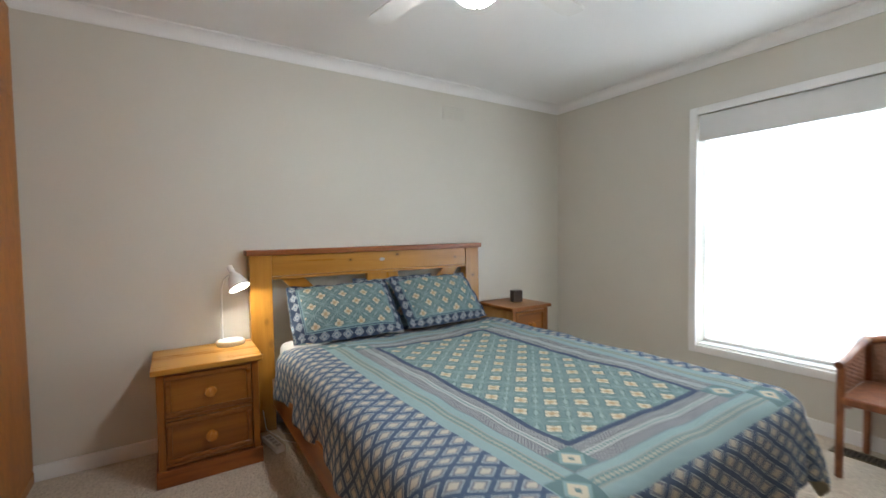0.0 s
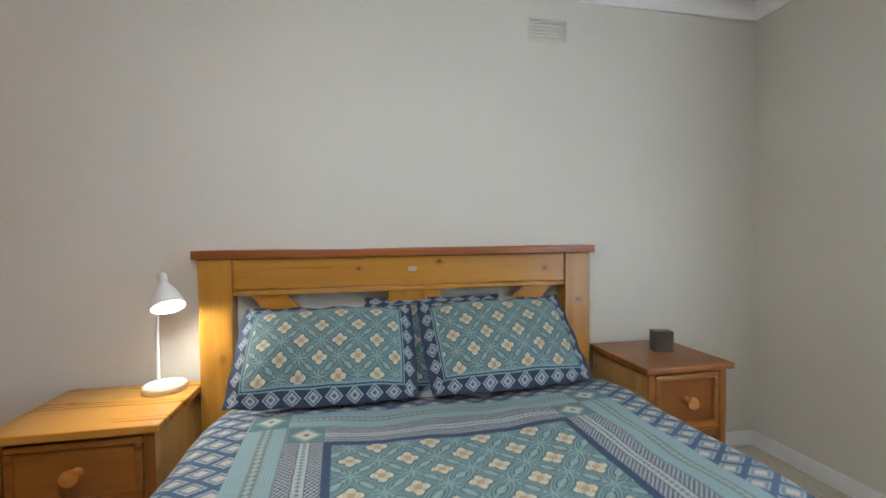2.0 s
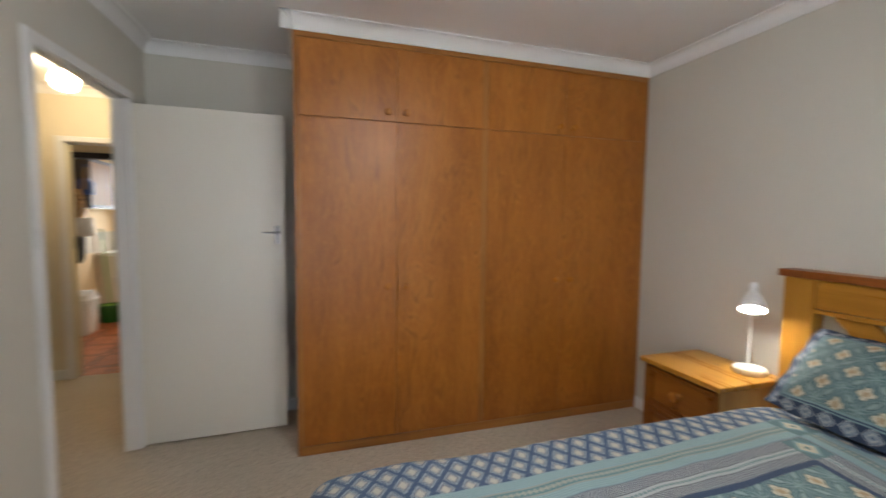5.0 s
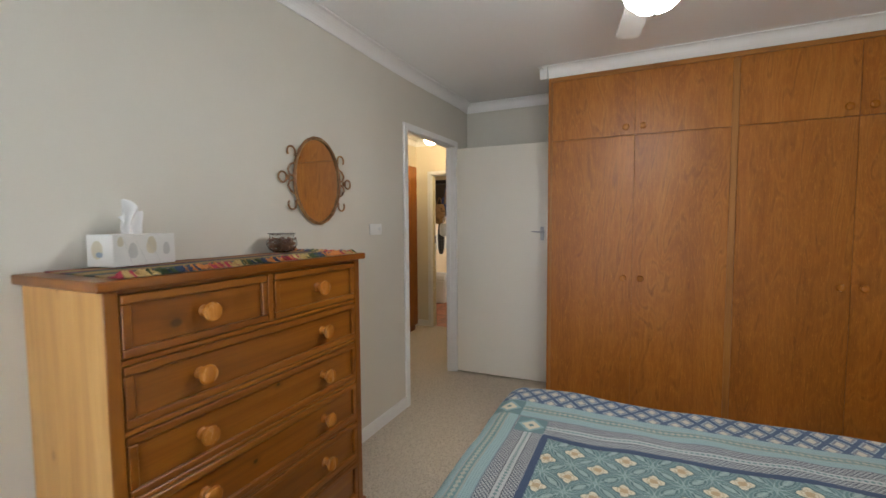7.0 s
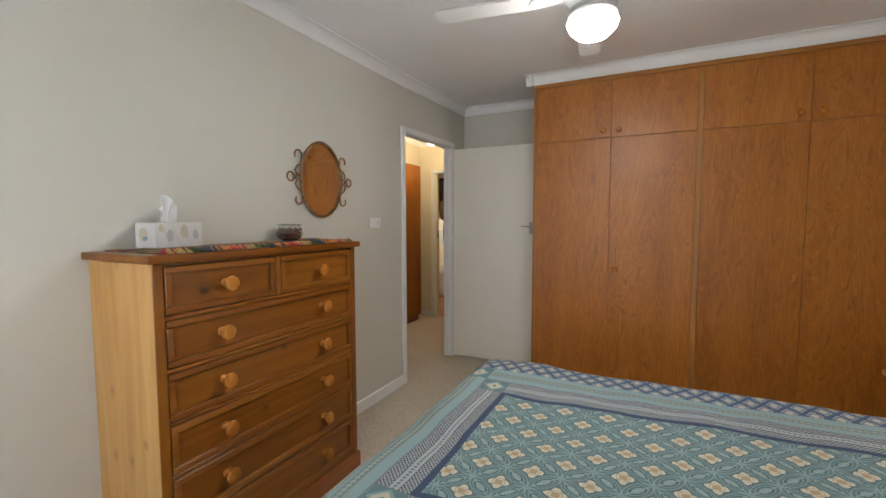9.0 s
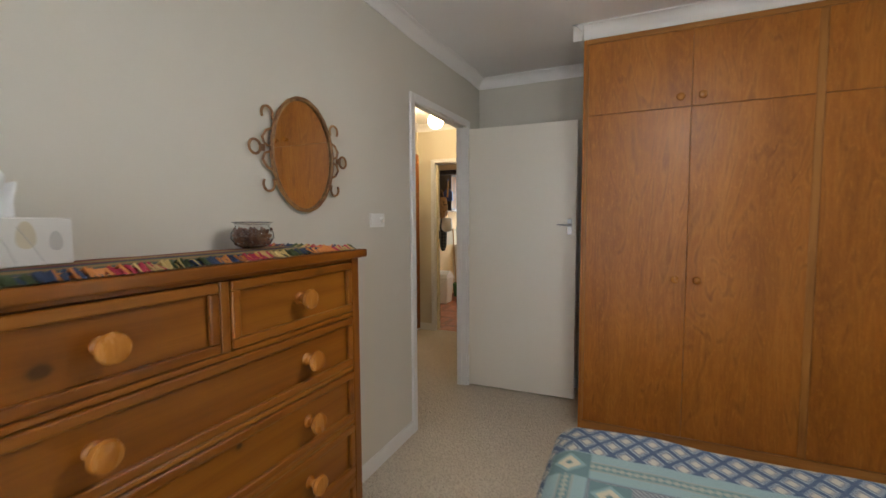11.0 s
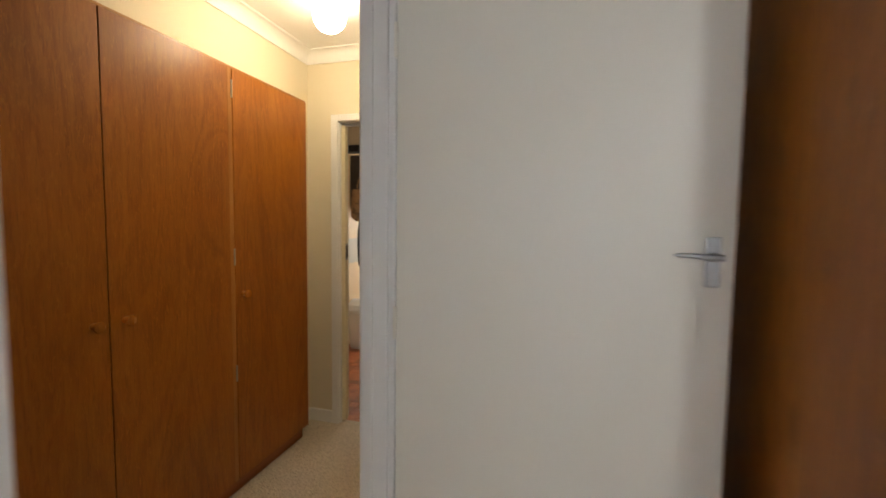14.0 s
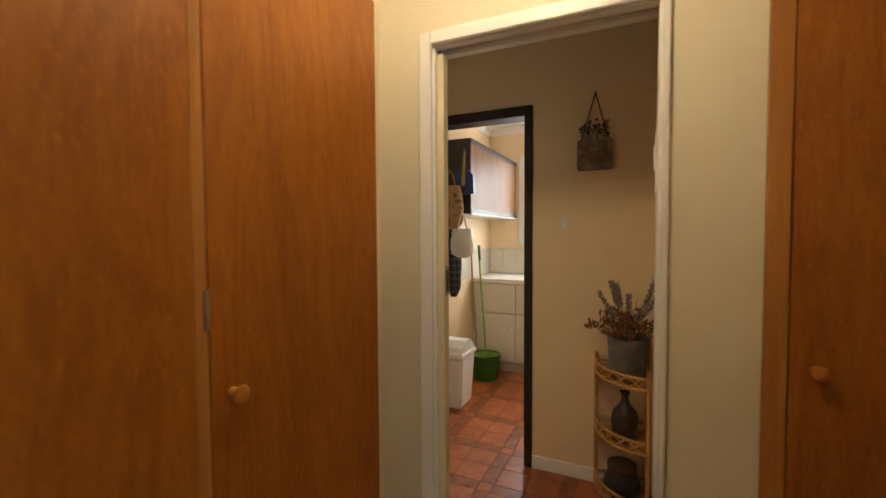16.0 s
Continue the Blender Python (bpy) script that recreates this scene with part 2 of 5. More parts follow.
def flowers(m, u, v, w):
    """Cream four-petalled blossoms on a diagonal lattice, with outlined teal tulips and small lozenges between them."""
    s = w * 0.70711
    pp, qq = (u + v) * 0.70711, (u - v) * 0.70711
    p0, q0 = pp.cell(s), qq.cell(s)
    p1, q1 = (pp + s / 2).cell(s), (qq + s / 2).cell(s)
    a, b = p0 * p0, q0 * q0
    r = (a + b).op("SQRT")
    lobe = (a * b * 8.0) / ((a + b) * (a + b) + 1e-9) - 1.0
    e1 = ((p1 * 2.1).op("POWER", 2.0) + b).op("SQRT")
    e2 = ((q1 * 2.1).op("POWER", 2.0) + a).op("SQRT")
    tul = e1.least(e2)
    fine = m.noise(m.coords(uv=True), 130, 2)
    col = m.mix(m.noise(m.coords(uv=True), 210, 3, 0.7), tuple(c * 0.6 for c in DTEAL), tuple(c * 0.95 for c in LTEAL))
    col = m.mix((p1 + q1).less(s * 0.20) * 0.8, col, LTEAL)
    col = m.mix((p1 + q1).less(s * 0.15), col, DTEAL)
    col = m.mix((p1 + q1).less(s * 0.08) * 0.8, col, LTEAL)
    line = (0.33, 0.43, 0.43)
    col = m.mix(tul.less(s * 0.46) * 0.75, col, line)
    col = m.mix(tul.less(s * 0.425), col, TEAL)
    col = m.mix(tul.less(s * 0.31) * 0.7, col, line)
    col = m.mix(tul.less(s * 0.275), col, DTEAL)
    col = m.mix(tul.less(s * 0.19) * (fine * 1.3), col, line)
    col = m.mix(p1.least(q1).less(s * 0.02) * 0.7 * tul.less(s * 0.40), col, line)
    r = r + (m.noise(m.coords(uv=True), 75, 2) - 0.5) * (s * 0.10)
    edge = (r - lobe * (s * 0.045)).less(s * 0.268)
    petal = (r - lobe * (s * 0.045)).less(s * 0.234)
    col = m.mix(edge, col, DTEAL)
    col = m.mix(petal, col, m.mix(fine, CREAM, tuple(c * 1.25 for c in CREAM)))
    col = m.mix((r - s * 0.165).abs().less(s * 0.014) * petal * 0.65, col, (0.36, 0.28, 0.17))
    seam = p0.least(q0).less(s * 0.016) * petal
    col = m.mix(seam * 0.6, col, (0.30, 0.27, 0.19))
    col = m.mix((r - fine * (s * 0.05)).less(s * 0.085) * 0.75, col, (0.40, 0.26, 0.13))
    return col


def diamonds(m, u, v, wu, wv):
    """Pale lozenges with a dark core line on navy, staggered."""
    def lo(du, dv):
        return (u + du).cell(wu) / wu + (v + dv).cell(wv) / wv
    d = lo(0.0, 0.0).least(lo(wu / 2, wv / 2))
    col = m.mix(m.noise(m.coords(uv=True), 70, 2), NAVY, BLUE)
    d = d + (m.noise(m.coords(uv=True), 90, 2) - 0.5) * 0.03
    col = m.mix(d.less(0.37), col, (0.36, 0.43, 0.45))
    col = m.mix(d.less(0.315), col, m.mix(m.noise(m.coords(uv=True), 160, 2), (0.13, 0.15, 0.20), (0.24, 0.25, 0.29)))
    col = m.mix(d.less(0.20), col, m.mix(m.noise(m.coords(uv=True), 190, 2), (0.40, 0.37, 0.31), (0.60, 0.55, 0.46)))
    return col


def weave(m, col, strength=0.25):
    co = m.coords(uv=True)
    u, v, _ = m.split(co)
    threads = (u * 1400.0).op("SINE") * (v * 1400.0).op("SINE")
    wrinkle = m.noise(co, 5, 5, 0.62, 0.6)
    m.colour(col)
    m.bump(threads * 0.05 + wrinkle, strength, 0.02)
    return m.m


def duvet_fabric():
    """Cloth coordinates in metres, the panel's middle at the origin."""
    m, u, v = fabric_base("patterned_duvet_cotton")
    hu, hv = 0.382, 0.672
    pu, pv = u.abs() - hu, v.abs() - hv
    d = pu.most(pv)
    along = m.mix(pu.more(pv), u, v)
    al = V(m.t, along)
    inner = flowers(m, u, v, 0.160)
    outer = diamonds(m, u, v, 0.108, 0.078)
    hatch = ((al * 440.0).op("SINE") * (d * 440.0).op("SINE")).more(0.0)
    grey = m.mix(hatch, (0.38, 0.40, 0.40), (0.075, 0.09, 0.12))
    dots = (al.cell(0.016) + (d - 0.065).abs()).less(0.007)
    # band of grey hatching with a cream ribbon in its middle
    band = m.mix((d - 0.065).abs().less(0.017), grey, (0.05, 0.055, 0.07))
    band = m.mix((d - 0.065).abs().less(0.0145), band, PALE)
    band = m.mix(dots, band, TEAL)
    # pale teal band with a dotted stripe
    lt = m.mix(m.noise(m.coords(uv=True), 150, 2), (0.24, 0.355, 0.385), (0.315, 0.435, 0.46))
    lt = m.mix((al.cell(0.0085) + (d - 0.125).cell(0.0085)).less(0.0036) * 0.55, lt, (0.14, 0.225, 0.235))
    teal = m.mix((d - 0.185).abs().less(0.022), lt, (0.30, 0.33, 0.30))
    teal = m.mix((d - 0.185).abs().less(0.015), teal, (0.135, 0.235, 0.245))
    teal = m.mix((al.cell(0.020) + (d - 0.185).abs()).less(0.011) * 0.5, teal, CREAM)
    # corner squares
    both = (pu.least(pv)).more(0.0)
    cu, cv = (pu - 0.065).abs(), (pv - 0.065).abs()
    eu, ev = (pu - 0.185).abs(), (pv - 0.185).abs()
    sq = m.mix((cu + cv).less(0.05), TEAL, LTEAL)
    sq = m.mix((cu + cv).less(0.036), sq, CREAM)
    sq = m.mix((cu + cv).less(0.012), sq, TEAL)
    sq2 = m.mix((eu + ev).less(0.05), TEAL, LTEAL)
    sq2 = m.mix((eu + ev).less(0.036), sq2, CREAM)
    sq2 = m.mix((eu + ev).less(0.012), sq2, TEAL)
    in1 = cu.most(cv).less(0.055)
    in2 = eu.most(ev).less(0.06)
    col = m.mix(d.more(0.0), inner, (0.20, 0.30, 0.325))
    col = m.mix(d.more(-0.012) * d.less(0.012), col, NAVY)
    col = m.mix(d.more(0.012), col, band)
    col = m.mix(in1 * both, col, sq)
    col = m.mix(d.more(0.125), col, teal)
    col = m.mix(in2 * both, col, sq2)
    col = m.mix(d.more(0.123) * d.less(0.127), col, GREY)
    col = m.mix(d.more(0.25), col, outer)
    return weave(m, col, 0.6)


def pillow_fabric():
    m, u, v = fabric_base("patterned_pillow_cotton")
    pu, pv = u.abs() - 0.305, v.abs() - 0.172
    d = pu.most(pv)
    al = V(m.t, m.mix(pu.more(pv), u, v))
    inner = flowers(m, u + 0.02, v, 0.150)
    lo = al.cell(0.078) / 0.078 + (d - 0.037).abs() / 0.062
    outer = m.mix(m.noise(m.coords(uv=True), 70, 2), tuple(c * 0.6 for c in NAVY), NAVY)
    outer = m.mix(lo.less(0.44), outer, PALE)
    outer = m.mix(lo.less(0.36), outer, BLUE)
    outer = m.mix(lo.less(0.27), outer, PALE)
    outer = m.mix(lo.less(0.12), outer, BLUE)
    col = m.mix(d.more(-0.004), inner, LTEAL)
    col = m.mix(d.more(0.004), col, NAVY)
    col = m.mix(d.more(0.009), col, LTEAL)
    col = m.mix(d.more(0.014), col, outer)
    return weave(m, col, 0.8)


DUVET, PILLOW = duvet_fabric(), pillow_fabric()
LINING = Mat("taupe_duvet_lining", 0.9).colour((0.23, 0.19, 0.14)).m
SHEET = paint("white_sheet_cotton", (0.72, 0.71, 0.70), 0.9, 200, 0.1, 0.05)


def plain(name, c, rough=0.5, metal=0.0, mottle=0.12):
    m = Mat(name, rough, metal)
    n = m.noise(m.coords(), 14, 3)
    m.colour(m.ramp(n, [(0.3, tuple(x * (1 - mottle) for x in c)), (0.7, c)]))
    return m.bump(m.noise(m.coords(), 120, 2), 0.04, 0.003).m


def glow(name, c, strength):
    m = Mat(name, 0.3)
    m.colour((0.8, 0.8, 0.78))
    m.b.inputs["Emission Color"].default_value = (*c, 1)
    m.b.inputs["Emission Strength"].default_value = strength
    return m.m


def clear(name, tint=(1, 1, 1), rough=0.02):
    m = Mat(name, rough)
    m.colour(tint)
    m.b.inputs["Transmission Weight"].default_value = 1.0
    m.b.inputs["IOR"].default_value = 1.45
    return m.m


CHROME = plain("satin_chrome", (0.42, 0.42, 0.43), 0.40, 1.0, 0.05)
PLASTIC = plain("white_plastic", (0.80, 0.80, 0.78), 0.35, 0, 0.02)
LAMPWHITE = plain("white_lamp_enamel", (0.80, 0.79, 0.77), 0.4, 0, 0.03)
FANWHITE = plain("white_fan_enamel", (0.76, 0.75, 0.72), 0.4, 0, 0.03)
GLASS = clear("window_glass")
BOWLGLASS = clear("clear_bowl_glass", (0.95, 0.97, 0.97))
MIRROR = Mat("mirror_silver", 0.015, 1.0).colour((0.86, 0.86, 0.84)).m
CANE = wood("brown_cane", (0.09, 0.034, 0.010), (0.24, 0.11, 0.034), (0.44, 0.25, 0.095), 0, 40, 30, 0, 0.4)
WICKER = wood("honey_wicker", (0.36, 0.17, 0.045), (0.52, 0.28, 0.08), (0.62, 0.37, 0.13), 2, 40, 20, 0, 0.4)
CHAIRCANE = wood("red_brown_cane", (0.12, 0.038, 0.014), (0.22, 0.075, 0.028), (0.33, 0.13, 0.055), 2, 40, 12, 0, 0.4)
WOVEN = wood("pale_woven_cane", (0.20, 0.088, 0.05), (0.33, 0.165, 0.105), (0.45, 0.25, 0.17), 2, 40, 12, 0, 0.4)
FANGLOW = glow("lit_opal_bowl", (1.0, 0.99, 0.97), FAN_GLOW)
GLOBEGLOW = glow("lit_opal_globe", (1.0, 0.80, 0.50), GLOBE_GLOW)
BULBGLOW = glow("lit_bulb", (1.0, 0.95, 0.82), BULB_GLOW)


def blind_cloth():
    m = Mat("translucent_blind_cloth", 0.8)
    t = m.t
    n = m.noise(m.coords((1, 1, 1)), 240, 2)
    colour = m.ramp(n, [(0.3, (0.82, 0.84, 0.85)), (0.7, (0.88, 0.89, 0.90))])
    m.colour(colour)
    tr = t.nodes.new("ShaderNodeBsdfTranslucent")
    t.links.new(colour, tr.inputs[0])
    mixer = t.nodes.new("ShaderNodeMixShader")
    mixer.inputs[0].default_value = 0.6
    t.links.new(m.b.outputs[0], mixer.inputs[1])
    t.links.new(tr.outputs[0], mixer.inputs[2])
    t.links.new(mixer.outputs[0], t.nodes["Material Output"].inputs[0])
    return m.m


BLIND = blind_cloth()


def terracotta():
    m = Mat("terracotta_tile", 0.28)
    co = m.coords(spread=9.0)
    n = m.noise(co, 9, 5, 0.65, 0.8)
    s = m.noise(co, 38, 3)
    col = m.ramp(n, [(0.28, (0.25, 0.062, 0.018)), (0.5, (0.44, 0.125, 0.038)), (0.75, (0.54, 0.19, 0.066))])
    m.colour(m.mix((s - 0.5).most(0.0) * 1.2, col, (0.13, 0.04, 0.02)))
    return m.bump(n, 0.15, 0.004).m


TERRA = terracotta()
TERRA_DARK = plain("brown_border_tile", (0.38, 0.118, 0.040), 0.3, 0, 0.6)
GROUT = plain("tan_grout", (0.30, 0.11, 0.048), 0.5, 0, 0.3)
WALLTILE = plain("cream_wall_tile", (0.72, 0.68, 0.58), 0.25, 0, 0.03)


# ---- building helpers ----
def box(bm, x0, x1, y0, y1, z0, z1, bevel=0.0, seg=1):
    r = bmesh.ops.create_cube(bm, size=1.0)
    vs = r["verts"]
    for v in vs:
        v.co = Vector(((x0 + x1) / 2 + v.co.x * (x1 - x0), (y0 + y1) / 2 + v.co.y * (y1 - y0), (z0 + z1) / 2 + v.co.z * (z1 - z0)))
    if bevel:
        es = list({e for v in vs for e in v.link_edges})
        bmesh.ops.bevel(bm, geom=es, offset=bevel, segments=seg, profile=0.6, affect="EDGES")
    return bm


def boxes(*args, bevel=0.0, seg=1):
    bm = bmesh.new()
    for a in args:
        box(bm, *a, bevel=bevel, seg=seg)
    return bm


def lathe(profile, n=24, m=None):
    """A turned solid: (radius, height) pairs from bottom to top, about z."""
    bm = bmesh.new()
    rings = []
    for r, z in profile:
        if r < 1e-6:
            rings.append([bm.verts.new((0, 0, z))])
        else:
            rings.append([bm.verts.new((r * math.cos(2 * math.pi * i / n), r * math.sin(2 * math.pi * i / n), z)) for i in range(n)])
    for a, b in zip(rings, rings[1:]):
        for i in range(n):
            j = (i + 1) % n
            f = [a[i % len(a)], a[j % len(a)], b[j % len(b)], b[i % len(b)]]
            f = list(dict.fromkeys(f))
            if len(f) > 2:
                bm.faces.new(f)
    if m is not None:
        bm.transform(m)
    return bm


def tube(pts, r, n=8, bm=None, closed=False):
    """A round rod through the points; r: a radius or one for each point."""
    bm = bm or bmesh.new()
    pts = [Vector(p) for p in pts]
    rs = r if isinstance(r, (list, tuple)) else [r] * len(pts)
    rings, side = [], None
    k = len(pts)
    for i, p in enumerate(pts):
        a = pts[(i - 1) % k] if (i or closed) else p
        b = pts[(i + 1) % k] if (i < k - 1 or closed) else p
        d = (b - a).normalized()
        if side is None:
            side = d.orthogonal().normalized()
        side = (side - d * side.dot(d)).normalized()
        up = d.cross(side)
        rings.append([bm.verts.new(p + (side * math.cos(2 * math.pi * j / n) + up * math.sin(2 * math.pi * j / n)) * rs[i]) for j in range(n)])
    pairs = list(zip(rings, rings[1:])) + ([(rings[-1], rings[0])] if closed else [])
    for a, b in pairs:
        for j in range(n):
            bm.faces.new((a[j], a[(j + 1) % n], b[(j + 1) % n], b[j]))
    if not closed:
        bm.faces.new(list(reversed(rings[0])))
        bm.faces.new(rings[-1])
    return bm


def prism(outline, a, b, axis=2):
    """An outline of (p, q) pairs pushed out from a to b along an axis."""
    bm = bmesh.new()
    def at(p, q, h):
        return ((h, p, q), (p, h, q), (p, q, h))[axis]
    lo = [bm.verts.new(at(p, q, a)) for p, q in outline]
    hi = [bm.verts.new(at(p, q, b)) for p, q in outline]
    bm.faces.new(lo)
    bm.faces.new(hi)
    for i in range(len(lo)):
        j = (i + 1) % len(lo)
        bm.faces.new((lo[i], lo[j], hi[j], hi[i]))
    bmesh.ops.recalc_face_normals(bm, faces=bm.faces)
    return bm


def mesh_ob(name, bm, material, smooth=False):
    me = bpy.data.meshes.new(name)
    bmesh.ops.recalc_face_normals(bm, faces=bm.faces)
    bm.to_mesh(me)
    bm.free()
    me.materials.append(material)
    if smooth:
        for p in me.polygons:
            p.use_smooth = True
        me.set_sharp_from_angle(angle=radians(40))
    return new(name, me)


def part(name, bm, material, parent, label="", smooth=False):
    ob = mesh_ob(name, bm, material, smooth)
    ob.parent = parent
    ob.matrix_parent_inverse = Matrix.Identity(4)
    if label:
        tagged(ob, label)
    return ob


def thing(name, label, category, group="", at=None):
    ob = new(name)
    ob.empty_display_size = 0.05
    if at is not None:
        ob.matrix_basis = at
    return tagged(ob, label, category, group)


def structure(name, bm, material, label="", category="", smooth=False):
    return tagged(mesh_ob(name, bm, material, smooth), label, category, "", "structure")


def solid(name, bm, material, label, category, group="", at=None, smooth=False):
    ob = mesh_ob(name, bm, material, smooth)
    if at is not None:
        ob.matrix_basis = at
    return tagged(ob, label, category, group)


# ---- large structure ----
H, HH = 2.50, 2.46          # ceilings of the bedroom and of the hall side
N, S, SH = 2.79, -0.568, -0.640
E, W = 3.355, -1.25
SW, SHW = -0.530, -0.585      # the wall's west end, slightly out of line

structure("floor", boxes((-2.44, 3.6, -1.80, 2.92, -0.12, 0.0)), CARPET, "beige cut-pile carpet over bedroom and hall", "carpet floor")
structure("wall_north", boxes((-1.36, 3.6, N, N + 0.13, 0, 2.6)), WALL, "plain beige painted bedroom wall", "wall")
structure("wall_west", boxes((-1.36, W, SW, N, 0, 2.6)), WALL, "plain beige painted bedroom wall", "wall")
structure("wall_south", boxes((-0.115, 3.6, SH, S, 0, 2.6), (-1.36, -0.957, SHW, SW, 0, 2.6)),
          WALL, "beige painted wall with a doorway", "wall")
structure("wall_east", boxes((E, 3.62, 1.445, N, 0, 2.6), (E, 3.62, S, -0.30, 0, 2.6), (E, 3.62, -0.30, 1.445, 0, 0.395), (E, 3.62, -0.30, 1.445, 2.10, 2.6)),
          WALL, "beige painted wall with a wide window", "wall")
structure("ceiling", boxes((-1.36, 3.62, S, N + 0.13, H, H + 0.1)), CEIL, "white plaster bedroom ceiling", "ceiling")

# the hall's own skins, cream
structure("wall_hall_south", boxes((-2.385, 0.95, -1.80, -1.708, 0, 2.6)), HALLWALL, "cream painted hall wall above cupboards", "wall")
structure("wall_hall_east", boxes((0.95, 1.05, -1.80, SH, 0, 2.6)), HALLWALL, "cream painted end wall of the hall", "wall")
for nm, b in (("wall_hall_north", (-0.115, 0.95, SH - 0.004, SH - 0.001, 0, 2.6)), ("wall_hall_north_west", (-1.36, -0.957, SHW - 0.004, SHW - 0.001, 0, 2.6)),
              ("wall_hall_over_door", (-0.957, -0.115, SHW - 0.004, SHW - 0.001, 2.076, 2.6)), ("wall_hall_corner", (-1.364, -1.361, SHW, 0.40, 0, 2.6)), ("wall_hall_end", (-2.385, -1.36, 0.40, 0.50, 0, 2.6))):
    structure(nm, boxes(b), HALLWALL, "cream painted hall wall beside the bedroom", "wall")
OY0, OY1, OZ = -1.485, -0.745, 1.998
structure("wall_hall_west", boxes((-2.50, -2.385, OY1, -0.504, 0, 2.6), (-2.50, -2.385, OY0, OY1, OZ + 0.02, 2.6), (-2.50, -2.385, -0.504, 0.50, 2.09, 2.6)), HALLWALL, "cream painted hall wall with a sliding-door opening", "wall")
structure("wall_door_pocket", boxes((-2.408, -2.385, -2.40, OY0, 0, 2.6), (-2.50, -2.47, -2.40, OY0, 0, 2.6)), HALLWALL, "hollow cream wall that takes the sliding door", "wall")
structure("ceiling_hall", boxes((-2.50, 1.05, -1.80, SHW, HH, HH + 0.1), (-2.50, -1.36, SHW, 0.50, HH, HH + 0.1)), CEIL, "white plaster hall ceiling", "ceiling")

# passage and laundry
structure("wall_passage_west", boxes((-3.465, -3.365, -1.375, -0.70, 0, 2.6), (-3.465, -3.365, -2.30, -2.14, 0, 2.6), (-3.465, -3.365, -2.14, -1.375, 2.0, 2.6)),
          PASSWALL, "tan painted passage wall with a laundry doorway", "wall")
structure("wall_passage_north", boxes((-5.55, -2.50, -0.70, -0.60, 0, 2.6)), PASSWALL, "tan painted wall behind a corner shelf", "wall")
structure("wall_passage_south", boxes((-5.55, -2.50, -2.40, -2.30, 0, 2.6)), PASSWALL, "cream painted wall of passage and laundry", "wall")
structure("wall_laundry_west", boxes((-5.55, -5.45, -2.30, -1.93, 0, 2.6), (-5.55, -5.45, -0.85, -0.70, 0, 2.6), (-5.55, -5.45, -1.93, -0.85, 0, 1.25), (-5.55, -5.45, -1.93, -0.85, 2.10, 2.6)),
          PASSWALL, "cream painted laundry wall with a window", "wall")
structure("ceiling_laundry", boxes((-5.55, -2.50, -2.40, -0.60, HH, HH + 0.1)), CEIL, "white plaster laundry ceiling", "ceiling")
tile_floor = structure("floor_tiled", boxes((-5.55, -2.44, -2.40, -0.60, -0.12, -0.008)), GROUT, "terracotta patterned tile floor", "tile floor")

structure("wall_over_door", prism([(-0.1149, S), (-0.1149, SH), (-0.9571, SHW), (-0.9571, SW)], 2.076, 2.6, 2), WALL, "beige painted wall above the doorway", "wall")

# ground outside
structure("ground", boxes((-60, 60, -60, 60, -0.6, -0.5)), plain("dull_lawn", (0.07, 0.10, 0.04), 0.95, 0, 0.4), "dull green lawn outside the house", "lawn")


def cornice(name, runs, drop=0.078, out=0.062):
    """Cove cornice: runs of (x0, y0, x1, y1, nx, ny, ceiling), n pointing into the room."""
    bm = bmesh.new()
    prof = [(0.0, 0.0), (0.0, -drop), (0.008, -drop)] + [(0.008 + (out - 0.016) * (1 - math.cos(a)), -drop + 0.008 + (drop - 0.016) * math.sin(a)) for a in [i * math.pi / 12 for i in range(7)]] + [(out, -0.008), (out, 0.0)]
    for x0, y0, x1, y1, nx, ny, zc in runs:
        ends = []
        for x, y, s in ((x0, y0, 1), (x1, y1, -1)):
            ends.append([bm.verts.new((x + nx * p, y + ny * p, zc + q)) for p, q in prof])
        k = len(prof)
        for i in range(k):
            j = (i + 1) % k
            bm.faces.new((ends[0][i], ends[0][j], ends[1][j], ends[1][i]))
        bm.faces.new(ends[0])
        bm.faces.new(ends[1])
    return structure(name, bm, CEIL, "white plaster cove cornice", "cornice")


WF = -0.583                  # wardrobe front
cornice("cornice", [(WF, N, E, N, 0, -1, H), (E, N, E, S, -1, 0, H), (E, S, -0.132, S, 0, 1, H), (-0.132, S, -0.957, SW, 0, 1, H), (-0.957, SW, W, SW, 0, 1, H), (W, SW, W, 0.375, 1, 0, H),
                    (W, 0.375, WF + 0.062, 0.375, 0, -1, H), (WF, 0.313, WF, N, 1, 0, H)])
cornice("cornice_hall", [(-2.385, -1.708, 0.95, -1.708, 0, 1, HH), (-2.385, -1.708, -2.385, 0.40, 1, 0, HH), (-0.115, SH - 0.004, 0.95, SH - 0.004, 0, -1, HH), (-1.364, SHW - 0.004, -0.115, SHW - 0.004, 0, -1, HH), (-1.364, SHW, -1.364, 0.40, -1, 0, HH)])
cornice("cornice_laundry", [(-5.45, -2.30, -3.465, -2.30, 0, 1, HH), (-5.45, -2.30, -5.45, -0.70, 1, 0, HH), (-5.45, -0.70, -3.465, -0.70, 0, -1, HH),
                            (-3.365, -2.30, -3.365, -0.70, 1, 0, HH), (-3.365, -0.70, -2.50, -0.70, 0, -1, HH)])


def skirting(name, runs, h=0.085, t=0.016):
    bm = bmesh.new()
    for x0, x1, y0, y1 in runs:
        box(bm, x0, x1, y0, y1, 0, h, 0.004)
    return structure(name, bm, WHITE, "white painted timber skirting board", "skirting")


